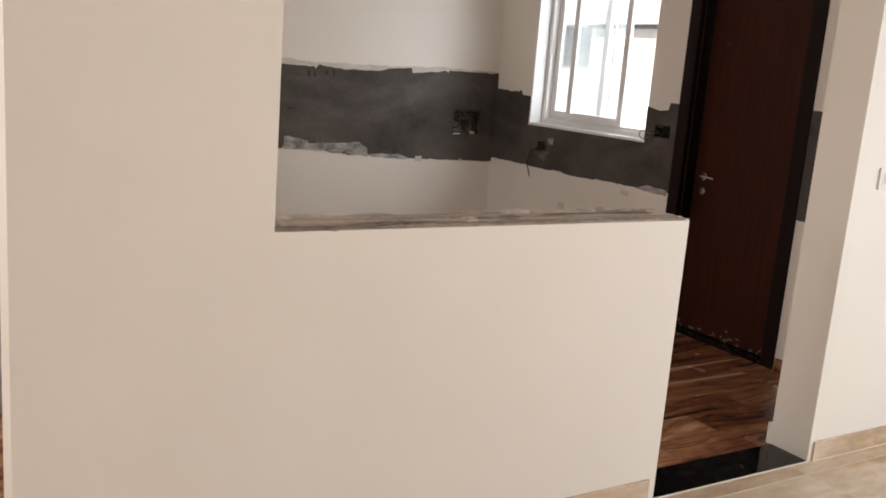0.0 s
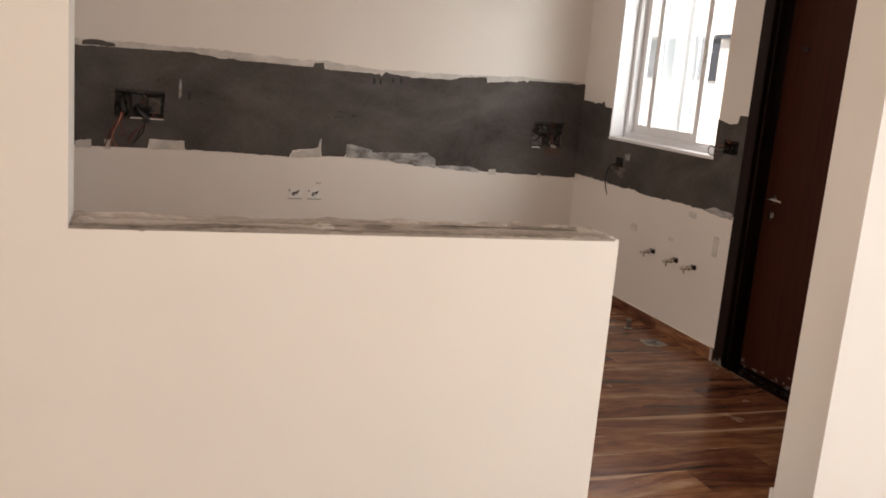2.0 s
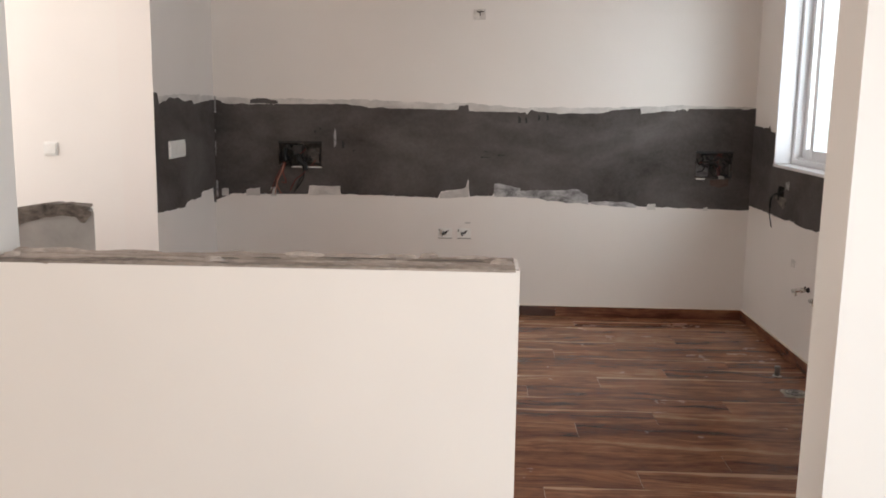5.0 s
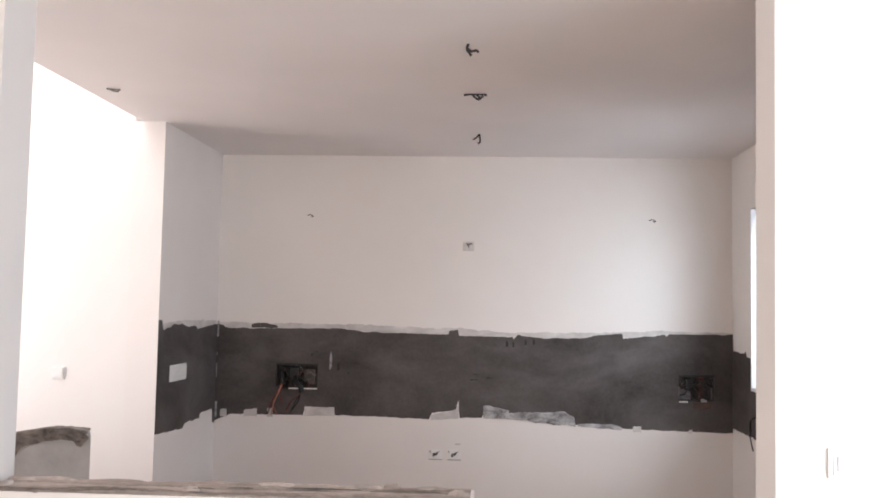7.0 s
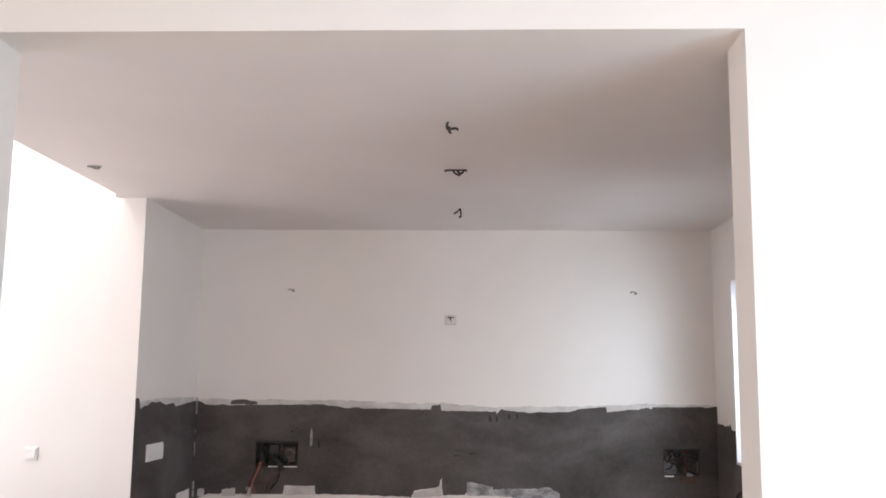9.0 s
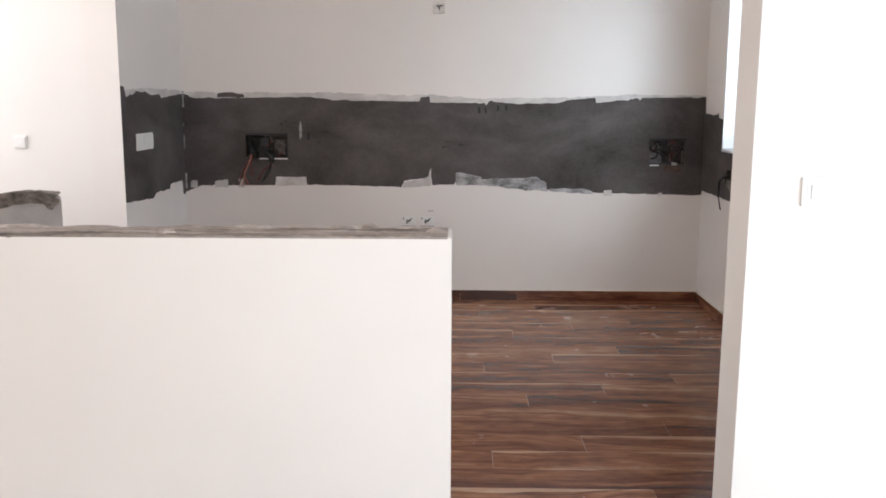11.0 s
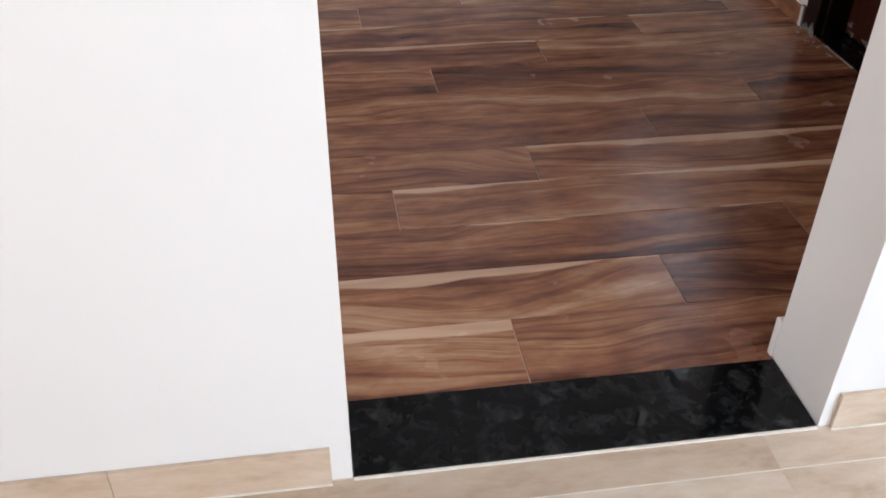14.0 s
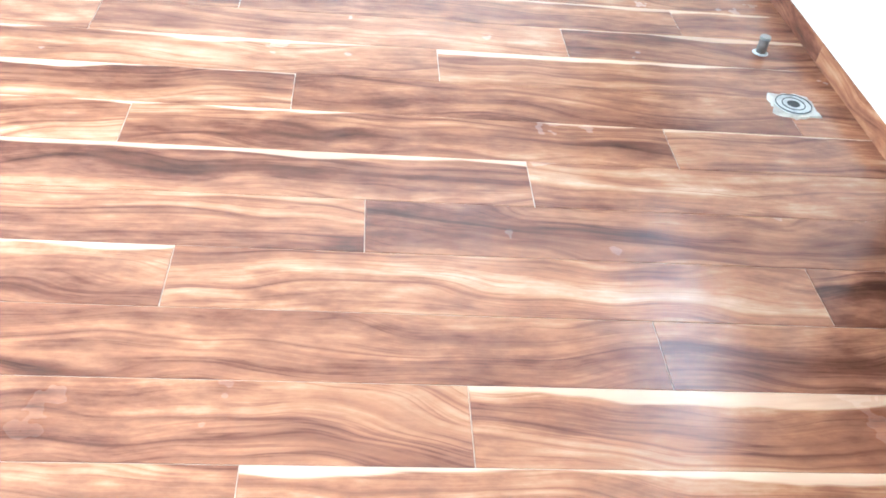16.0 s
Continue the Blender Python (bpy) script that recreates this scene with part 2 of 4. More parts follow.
def glass():
    m, nt, b = mat("window_glass")
    nt.nodes.remove(b)
    tr = node(nt, "ShaderNodeBsdfTransparent", Color=(0.94, 0.97, 0.97, 1))
    gl = node(nt, "ShaderNodeBsdfGlossy", Roughness=0.02)
    lw = nt.nodes.new("ShaderNodeLayerWeight")
    lw.inputs["Blend"].default_value = 0.5
    pw = node(nt, "ShaderNodeMath")
    pw.operation = 'POWER'
    nt.links.new(lw.outputs["Facing"], pw.inputs[0])
    pw.inputs[1].default_value = 5.0
    fr = node(nt, "ShaderNodeMath")
    fr.operation = 'MULTIPLY_ADD'
    nt.links.new(pw.outputs[0], fr.inputs[0])
    fr.inputs[1].default_value, fr.inputs[2].default_value = 0.9, 0.04
    mx = nt.nodes.new("ShaderNodeMixShader")
    nt.links.new(fr.outputs[0], mx.inputs[0])
    nt.links.new(tr.outputs[0], mx.inputs[1])
    nt.links.new(gl.outputs[0], mx.inputs[2])
    # Uneven whitish layer that pales the view through the pane.
    pale_layer = node(nt, "ShaderNodeBsdfTranslucent", Color=(0.85, 0.88, 0.92, 1))
    film = noise_tex(nt, coords(nt), 3.0, 4, 0.6)
    amount = node(nt, "ShaderNodeMath")
    amount.operation = 'MULTIPLY_ADD'
    nt.links.new(film, amount.inputs[0])
    amount.inputs[1].default_value, amount.inputs[2].default_value = 0.10, 0.03
    veil = nt.nodes.new("ShaderNodeMixShader")
    nt.links.new(amount.outputs[0], veil.inputs[0])
    nt.links.new(mx.outputs[0], veil.inputs[1])
    nt.links.new(pale_layer.outputs[0], veil.inputs[2])
    nt.links.new(veil.outputs[0], nt.nodes["Material Output"].inputs[0])
    return m


# Base tiles toned darker than the planks, runs along x the most.
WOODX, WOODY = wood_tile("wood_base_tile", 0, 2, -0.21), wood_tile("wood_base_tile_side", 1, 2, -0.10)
WOOD, BEIGE, GRANITE, DOORWOOD, GLASS = wood_tile(), beige_tile(), granite(), door_wood("dark_door_wood", (0.006, 0.0022, 0.0016), (0.014, 0.0048, 0.0030)), glass()
# Pale opaque surface of the sun cover above the stair void.
ROOFCOVER, nt_, b_ = mat("opaque_cover")
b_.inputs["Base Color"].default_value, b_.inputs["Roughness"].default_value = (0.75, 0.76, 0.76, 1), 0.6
DOORLEAF = door_wood("red_brown_door_wood", (0.028, 0.0062, 0.0030), (0.054, 0.0130, 0.0060))
FACADE = simple("facade_render", (0.80, 0.79, 0.77), 0.8, vary=0.05, scale=3)
FACADEGLASS = simple("facade_glass", (0.05, 0.06, 0.08), 0.2, vary=0.2, scale=2)
YARD = simple("yard_concrete", (0.42, 0.41, 0.39), 0.85, vary=0.15, scale=1.5)
STEEL = simple("painted_steel", (0.30, 0.31, 0.33), 0.45, 0.3, vary=0.1, scale=20)


# ---- mesh helpers ----
def part(name, bm, material, parent=None, label=""):
    me = bpy.data.meshes.new(name)
    bm.to_mesh(me)
    bm.free()
    me.materials.append(material)
    ob = new(name, me)
    if parent is not None:
        ob.parent = parent
    if label:
        ob["label"] = label
    return ob


def empty(name, loc=(0, 0, 0), rz=0.0):
    ob = new(name)
    ob.matrix_basis = pose(*loc, 0, 0, rz)
    ob.empty_display_size = 0.1
    return ob


def box(bm, x0, x1, y0, y1, z0, z1, bevel=0.0):
    v = [bm.verts.new(p) for p in ((x0, y0, z0), (x1, y0, z0), (x1, y1, z0), (x0, y1, z0), (x0, y0, z1), (x1, y0, z1), (x1, y1, z1), (x0, y1, z1))]
    fs = [bm.faces.new([v[i] for i in q]) for q in ((3, 2, 1, 0), (4, 5, 6, 7), (0, 1, 5, 4), (1, 2, 6, 5), (2, 3, 7, 6), (3, 0, 4, 7))]
    if bevel:
        es = list({e for f in fs for e in f.edges})
        bmesh.ops.bevel(bm, geom=es, offset=bevel, segments=2, profile=0.5, affect='EDGES')
    return bm


def boxes(*items, bevel=0.0):
    bm = bmesh.new()
    for it in items:
        box(bm, *it, bevel=bevel)
    return bm


def cyl(bm, p0, p1, r0, r1=None, n=16):
    """A capped cylinder or cone from p0 to p1."""
    p0, p1 = Vector(p0), Vector(p1)
    r1 = r0 if r1 is None else r1
    d = (p1 - p0).normalized()
    a = d.orthogonal().normalized()
    b = d.cross(a)
    rings = []
    for p, r in ((p0, r0), (p1, r1)):
        rings.append([bm.verts.new(p + r * (math.cos(2 * math.pi * i / n) * a + math.sin(2 * math.pi * i / n) * b)) for i in range(n)])
    for i in range(n):
        f = bm.faces.new((rings[0][i], rings[0][(i + 1) % n], rings[1][(i + 1) % n], rings[1][i]))
        f.smooth = True
    bm.faces.new(rings[0][::-1])
    bm.faces.new(rings[1])
    return bm


def tube(bm, pts, r, n=6, steps=6):
    """A round wire through the points, smoothed."""
    pts = [Vector(p) for p in pts]
    line = []
    for i in range(len(pts) - 1):
        a, b, c, d = pts[max(i - 1, 0)], pts[i], pts[i + 1], pts[min(i + 2, len(pts) - 1)]
        for k in range(steps):
            t = k / steps
            line.append(0.5 * (2 * b + (c - a) * t + (2 * a - 5 * b + 4 * c - d) * t * t + (3 * b - a - 3 * c + d) * t ** 3))
    line.append(pts[-1])
    last = None
    for i, p in enumerate(line):
        d = (line[min(i + 1, len(line) - 1)] - line[max(i - 1, 0)]).normalized()
        a = d.cross(Vector((0.31, 0.87, 0.39))).normalized()
        b = d.cross(a)
        ring = [bm.verts.new(p + r * (math.cos(2 * math.pi * k / n) * a + math.sin(2 * math.pi * k / n) * b)) for k in range(n)]
        if last:
            for k in range(n):
                f = bm.faces.new((last[k], last[(k + 1) % n], ring[(k + 1) % n], ring[k]))
                f.smooth = True
        else:
            bm.faces.new(ring[::-1])
        last = ring
    bm.faces.new(last)
    return bm


def wall(name, axis, near, far, u0, u1, z0, z1, holes, material, label):
    """A wall along x or y from near to far, with openings (u0, u1, z0, z1) that go through it."""
    us = sorted({u0, u1, *[h[0] for h in holes], *[h[1] for h in holes]})
    zs = sorted({z0, z1, *[h[2] for h in holes], *[h[3] for h in holes]})
    solid = lambda i, k: 0 <= i < len(us) - 1 and 0 <= k < len(zs) - 1 and not any(
        h[0] < (us[i] + us[i + 1]) / 2 < h[1] and h[2] < (zs[k] + zs[k + 1]) / 2 < h[3] for h in holes)
    bm, made = bmesh.new(), {}

    def v(i, k, d):
        key = (i, k, d)
        if key not in made:
            w = far if d else near
            made[key] = bm.verts.new((us[i], w, zs[k]) if axis == "x" else (w, us[i], zs[k]))
        return made[key]

    for i in range(len(us) - 1):
        for k in range(len(zs) - 1):
            if not solid(i, k):
                continue
            for d in (0, 1):
                bm.faces.new((v(i, k, d), v(i + 1, k, d), v(i + 1, k + 1, d), v(i, k + 1, d)))
            for (di, dk, a, b) in ((-1, 0, (0, 0), (0, 1)), (1, 0, (1, 0), (1, 1)), (0, -1, (0, 0), (1, 0)), (0, 1, (0, 1), (1, 1))):
                if not solid(i + di, k + dk):
                    bm.faces.new((v(i + a[0], k + a[1], 0), v(i + b[0], k + b[1], 0), v(i + b[0], k + b[1], 1), v(i + a[0], k + a[1], 1)))
    bmesh.ops.recalc_face_normals(bm, faces=bm.faces)
    return tagged(part(name, bm, material), label, "wall", kind="structure")


def slab(name, dims, material, label, category):
    return tagged(part(name, boxes(dims), material), label, category, kind="structure")


# ---- structure ----
BOXL = (-1.56, -1.245, 1.06, 1.245)
BOXR = (1.427, 1.69, 1.03, 1.222)
BOXW = (1.965, 2.10, 1.205, 1.285)
BOXS = (3.235, 3.335, 0.975, 1.045)
wall_back = wall("wall_back", "x", YB, YB + 0.2, XL - 0.2, XR + 0.2, 0, ZC, [BOXL, BOXR], KWALL, "off-white painted kitchen wall with a bare cement band")
wall_right = wall("wall_right", "y", XR, XR + 0.2, TH, YB, 0, ZC, [WIN, (DOOR[0], DOOR[1], 0, DOOR[2]), BOXW, BOXS], KWALL,
                  "off-white painted kitchen wall with window and door openings")
wall_left = wall("wall_left", "y", XL - 0.2, XL, YW, YB, 0, ZC, [], KWALL, "off-white painted kitchen side wall with cement band")
wall_stair = wall("wall_stair", "x", YW, YW + 0.2, XV, XL - 0.2, 0, ZV, [], WALL, "bright white wall beside the stair void")
# Unseen shell of the stair void; its side opening is added for the fill.
wall_void = wall("wall_void", "y", XV - 0.2, XV, 0, YW + 0.2, 0, ZV, [(0.48, 2.22, 0.83, 2.27)], WALL, "unseen outer wall of the stair void with an added opening")
wall_upper = wall("wall_upper", "y", -2.172, -2.05, TH, YW, ZC + 0.17, ZV, [], WALL, "plain white wall above the kitchen ceiling edge")
wall_lintel = wall("wall_lintel", "x", 0, TH, XV - 0.2, -2.05, ZH, ZV + 0.15, [], WALL, "plain white wall above the hall ceiling")

bm = bmesh.new()
outline = [(-2.205, 0), (0, 0), (0, HALF - 0.004), (PIER, HALF - 0.004), (PIER, ZC), (JAMB + 0.014, ZC), (JAMB, 0), (X1, 0), (X1, ZH), (-2.205, ZH)]
front = [bm.verts.new((x, 0, z)) for x, z in outline]
back = [bm.verts.new((x, TH, z)) for x, z in outline]
bm.faces.new(front)
bm.faces.new(back[::-1])
for i in range(len(outline)):
    j = (i + 1) % len(outline)
    bm.faces.new((front[i], back[i], back[j], front[j]))
bmesh.ops.recalc_face_normals(bm, faces=bm.faces)
wall_divider = tagged(part("wall_divider", bm, WALL), "cream painted dividing wall with half wall and doorway", "wall", kind="structure")

wall_hall_left = wall("wall_hall_left", "y", X0 - 0.2, X0, YF, 0, 0, ZH, [], WALL, "plain cream hall side wall")
wall_hall_right = wall("wall_hall_right", "y", X1, X1 + 0.2, YF, 0, 0, ZH, [(-3.45, -1.15, 0.15, 2.55)], WALL, "plain cream hall side wall with a wide glazed opening")
# Unseen end wall, opened only for the far fill lamp.
wall_hall_far = wall("wall_hall_far", "x", YF - 0.2, YF, X0 - 0.2, X1 + 0.2, 0, ZH, [(-1.35, 1.75, 0.2, 2.7)], WALL, "unseen cream hall end wall with an added opening")

slab("ceiling_kitchen", (-2.172, XR + 0.2, TH, YB + 0.2, ZC, ZC + 0.17), CEIL, "smooth white kitchen ceiling with bare lamp wires", "ceiling")
slab("ceiling_hall", (X0 - 0.2, X1 + 0.2, YF - 0.2, 0, ZH, ZH + 0.15), CEIL, "plain white hall ceiling", "ceiling")
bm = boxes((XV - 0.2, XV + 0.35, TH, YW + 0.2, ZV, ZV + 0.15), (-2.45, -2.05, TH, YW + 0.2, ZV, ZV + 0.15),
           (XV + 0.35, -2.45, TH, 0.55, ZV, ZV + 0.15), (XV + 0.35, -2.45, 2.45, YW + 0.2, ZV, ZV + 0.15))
tagged(part("ceiling_void", bm, CEIL), "unseen white ceiling with a roof light opening", "ceiling", kind="structure")

# Unseen cover, added so that no direct sun strikes the void's wall.
roof_cover = tagged(empty("roof_cover", (-3.575, 1.5, ZV + 0.15)), "unseen opaque cover that keeps the sun out of the stair void", "skylight", kind="structure")
part("pane", boxes((-0.9, 0.9, -1.1, 1.1, 0.0, 0.012)), ROOFCOVER, roof_cover)
floor_hall = slab("floor_hall", (X0 - 0.2, X1 + 0.2, YF - 0.2, 0.0, -0.12, -0.0006), HGROUT, "polished beige marble-look tile floor", "floor")
floor_kitchen = slab("floor_kitchen", (XV, XR + 0.2, 0.1925, YB, -0.12, -0.0018), GROUT, "brown wood-look plank tile floor", "floor")
ground = new("ground", bpy.data.meshes.new("ground"))
bm = boxes((-900, 900, -900, 900, -0.3, -0.15))
bm.to_mesh(ground.data)
bm.free()
ground.data.materials.append(YARD)
tagged(ground, "pale concrete yard outside", "ground", kind="structure")

threshold = tagged(part("threshold", boxes((0.002, JAMB - 0.002, 0.0, 0.1915, -0.1, 0.004), bevel=0.002), GRANITE),
                   "polished black granite threshold slab in the doorway", "threshold", kind="structure")


# ---- rough mortar on the half walls ----
def mortar_top(name, x0, x1, y0, y1, z, rise, nx, ny, material, parent, seed, label):
    """An uneven trowelled bed with broken edges, resting on a wall's top."""
    bm, grid = bmesh.new(), []
    for i in range(nx + 1):
        col = []
        for j in range(ny + 1):
            x, y = x0 + (x1 - x0) * i / nx, y0 + (y1 - y0) * j / ny
            h = 0.55 + 0.45 * noise.noise((x * 4, y * 22, seed)) + 0.22 * noise.noise((x * 40, y * 70, seed + 3))
            edge = min(j, ny - j) / ny
            if edge == 0:
                y += 0.006 * noise.noise((x * 25, seed, j)) + (0.004 if j == 0 else -0.004)
                h *= 0.5
            col.append(bm.verts.new((x, y, z + rise * max(0.08, h))))
        grid.append(col)
    for i in range(nx):
        for j in range(ny):
            bm.faces.new((grid[i][j], grid[i + 1][j], grid[i + 1][j + 1], grid[i][j + 1]))
    for line in ([c[0] for c in grid], [c[-1] for c in grid][::-1], grid[0][::-1], grid[-1]):
        low = [bm.verts.new((v.co.x, v.co.y, z - 0.002)) for v in line]
        for k in range(len(line) - 1):
            bm.faces.new((low[k], low[k + 1], line[k + 1], line[k]))
    return part(name, bm, material, parent, label)


mortar_top("mortar_bed", PIER + 0.002, -0.012, 0.0, TH, HALF - 0.004, 0.016, 200, 26, ROUGHTOP, wall_divider, 1.7, "rough grey mortar bed")


def mortar_lump(x, y, lx, ly, h, seed, material):
    """A hardened, broken lump of mortar on the half wall."""
    bm, n = bmesh.new(), 18
    z = HALF + 0.001
    top = bm.verts.new((x, y, z + h))
    rings = []
    for f, k in ((0.45, 0.92), (0.8, 0.62), (1.0, 0.0)):
        ring = []
        for i in range(n):
            a = 2 * math.pi * i / n
            r = f * (1 + 0.35 * noise.noise((3 * math.cos(a), 3 * math.sin(a), seed)))
            ring.append(bm.verts.new((x + lx * r * math.cos(a), y + ly * r * math.sin(a), z + h * k * (1 + 0.3 * noise.noise((5 * math.cos(a), f * 4, seed + 2))))))
        rings.append(ring)
    for i in range(n):
        bm.faces.new((top, rings[0][i], rings[0][(i + 1) % n]))
        for p, q in zip(rings, rings[1:]):
            bm.faces.new((p[i], q[i], q[(i + 1) % n], p[(i + 1) % n]))
    bmesh.ops.recalc_face_normals(bm, faces=bm.faces)
    part("mortar_lump", bm, material, wall_divider)


for x, y, lx, ly, h, mat_ in ((-1.42, 0.165, 0.12, 0.022, 0.012, PALEMORTAR), (-1.18, 0.17, 0.10, 0.020, 0.010, ROUGHTOP), (-0.90, 0.06, 0.035, 0.02, 0.016, PALEMORTAR), (-0.86, 0.168, 0.05, 0.018, 0.014, ROUGHTOP),
                              (-0.66, 0.165, 0.07, 0.022, 0.017, PALEMORTAR), (-0.50, 0.172, 0.07, 0.018, 0.011, ROUGHTOP), (-0.36, 0.165, 0.06, 0.020, 0.015, PALEMORTAR), (-0.27, 0.176, 0.03, 0.014, 0.019, ROUGHTOP),
                              (-0.14, 0.17, 0.07, 0.018, 0.012, PALEMORTAR), (-0.05, 0.12, 0.035, 0.06, 0.010, PALEMORTAR), (-0.10, 0.03, 0.05, 0.018, 0.009, ROUGHTOP), (-0.44, 0.04, 0.09, 0.016, 0.008, ROUGHTOP),
                              (-1.05, 0.03, 0.10, 0.014, 0.007, PALEMORTAR), (-1.52, 0.08, 0.025, 0.05, 0.012, PALEMORTAR)):
    mortar_lump(x, y, lx, ly, h, x * 7 + y, mat_)
# Dark seams, drawn as thin flat strips on the mortar bed.
for x0, x1, y0, y1 in ((-0.33, -0.10, 0.075, 0.10), (-0.60, -0.36, 0.085, 0.103), (-0.79, -0.70, 0.06, 0.085), (-0.92, -0.82, 0.045, 0.06)):
    bm = bmesh.new()
    n = 14
    lo = [bm.verts.new((x0 + (x1 - x0) * i / n, y0 + 0.006 * noise.noise((i * 0.7, x0, 1)), HALF + 0.0125)) for i in range(n + 1)]
    hi = [bm.verts.new((v.co.x, y1 - (y1 - y0) * abs(2 * i / n - 1) ** 3 + 0.006 * noise.noise((i * 0.9, x1, 2)), HALF + 0.0135)) for i, v in enumerate(lo)]
    for i in range(n):
        bm.faces.new((lo[i], lo[i + 1], hi[i + 1], hi[i]))
    part("mortar_seam", bm, DARKTOP, wall_divider, "dark seam along the mortar")
# Sharp plaster arris left standing at the free end.
bm = bmesh.new()
for i in range(12):
    y = 0.002 + 0.0165 * i
    box(bm, -0.012, -0.001, y, y + 0.0165, HALF - 0.005, HALF + 0.002 + 0.006 * noise.noise((i * 0.8, 2.0, 0)))
part("plaster_arris", bm, KWALL, wall_divider)

# Half wall by the stair void: shade put into its grey plaster colour, rounded shoulder, dark mortar on top.
bm = bmesh.new()
prof = [(XV, 0), (-1.942, 0), (-1.942, 1.000), (-1.955, 1.014), (-2.02, 1.032), (-2.08, 1.038), (-2.2, 1.030), (-2.35, 1.004), (-2.6, 0.985), (XV, 0.98)]
fr = [bm.verts.new((x, 1.655, z)) for x, z in prof]
bk = [bm.verts.new((min(x, -1.99) if x > -2 else x, 1.755, z)) for x, z in prof]
bm.faces.new(fr)
bm.faces.new(bk[::-1])
for i in range(len(prof)):
    bm.faces.new((fr[i], bk[i], bk[(i + 1) % len(prof)], fr[(i + 1) % len(prof)]))
bmesh.ops.recalc_face_normals(bm, faces=bm.faces)
wall_stub = tagged(part("wall_stub", bm, PLASTERSHADE), "low plastered half wall with rough mortar top", "wall", kind="structure")


# ---- bare cement band and paint edges ----
def profile(steps, u, seed, amp):
    """Height at u from stepped knots (u, z), with a hand-cut wobble."""
    z = steps[0][1]
    for (a, za), (b, zb) in zip(steps, steps[1:]):
        if a <= u <= b:
            z = za + (zb - za) * (u - a) / max(b - a, 1e-6)
    return z + amp * noise.noise((u * 14, seed, 0)) + amp * 0.6 * noise.noise((u * 60, seed, 5))


def strip(name, axis, plane, out, u0, u1, low, high, thick, material, parent, seed, amp=0.007, step=0.008, label=""):
    """A thin coat on a wall between two uneven edges."""
    bm = bmesh.new()
    n = max(2, int((u1 - u0) / step))
    cols = []
    for i in range(n + 1):
        u = u0 + (u1 - u0) * i / n
        a, b = profile(low, u, seed, amp), profile(high, u, seed + 9, amp)
        b = max(b, a + 0.002)
        col = []
        for z in (a, b):
            for w in (plane, plane + out * thick):
                col.append(bm.verts.new((u, w, z) if axis == "x" else (w, u, z)))
        cols.append(col)
    for p, q in zip(cols, cols[1:]):
        bm.faces.new((p[1], q[1], q[3], p[3]))
        bm.faces.new((p[0], q[0], q[1], p[1]))
        bm.faces.new((p[2], q[2], q[3], p[3]))
    for c in (cols[0], cols[-1]):
        bm.faces.new((c[0], c[1], c[3], c[2]))
    bmesh.ops.recalc_face_normals(bm, faces=bm.faces)
    return part(name, bm, material, parent, label)


def strip_around(name, axis, plane, out, u0, u1, low, high, thick, material, parent, seed, amp, holes, label=""):
    """The same coat, left open round sunk boxes."""
    u = u0
    for a, b, z0, z1 in sorted(holes):
        strip(name, axis, plane, out, u, a, low, high, thick, material, parent, seed, amp, label=label)
        strip(name, axis, plane, out, a, b, low, [(a, z0), (b, z0)], thick, material, parent, seed, amp * 0.3)
        strip(name, axis, plane, out, a, b, [(a, z1), (b, z1)], high, thick, material, parent, seed, amp * 0.3)
        u = b
    strip(name, axis, plane, out, u, u1, low, high, thick, material, parent, seed, amp)


TOP = ([(XL, 1.53), (-1.99, 1.535), (-1.93, 1.505), (-1.5, 1.51), (-1.08, 1.518), (-0.91, 1.495), (-0.41, 1.487), (-0.266, 1.488), (-0.262, 1.521),
           (-0.192, 1.521), (-0.190, 1.477), (0.21, 1.478), (0.22, 1.458), (0.245, 1.49), (0.42, 1.473), (0.735, 1.477), (0.84, 1.502), (1.02, 1.517),
           (1.026, 1.481), (1.2, 1.497), (1.33, 1.516), (1.345, 1.50), (1.36, 1.518), (XR, 1.524)])
LOW = ([(XL, 0.81), (-1.9, 0.862), (-1.345, 0.866), (-1.34, 0.927), (-1.114, 0.929), (-1.11, 0.870), (-0.66, 0.865), (-0.405, 0.856), (-0.385, 0.905),
           (-0.205, 0.925), (-0.186, 1.008), (-0.178, 0.873), (-0.01, 0.876), (0.0, 0.905), (0.67, 0.862), (0.675, 0.841), (1.03, 0.82), (XR, 0.806)])
strip_around("cement_band", "x", YB, -1, XL, XR, LOW, TOP, 0.004, BAND, wall_back, 2.0, 0.009, [BOXL, BOXR], "bare dark grey cement band")
strip("paint_edge", "x", YB, -1, XL, XR, [(u, z - 0.02) for u, z in TOP], [(XL, 1.55), (-1.0, 1.55), (-0.2, 1.53), (0.25, 1.51), (0.9, 1.52), (1.3, 1.54), (XR, 1.535)],
      0.002, THIN, wall_back, 3.4, 0.010, label="thin streaky paint edge")
strip("cement_smudge", "x", YB, -1, -1.76, -1.56, [(-1.76, 1.512), (-1.56, 1.512)], [(-1.76, 1.535), (-1.70, 1.550), (-1.62, 1.546), (-1.56, 1.53)], 0.003, BAND, wall_back, 5.0, 0.010)
# Paint smears dragged over the band.
strip("paint_smear", "x", YB, -1, 0.0, 0.19, [(0, 0.875), (0.19, 0.872)], [(0.0, 0.965), (0.03, 0.968), (0.19, 0.935)], 0.0055, SMEAR, wall_back, 6.1, 0.008)
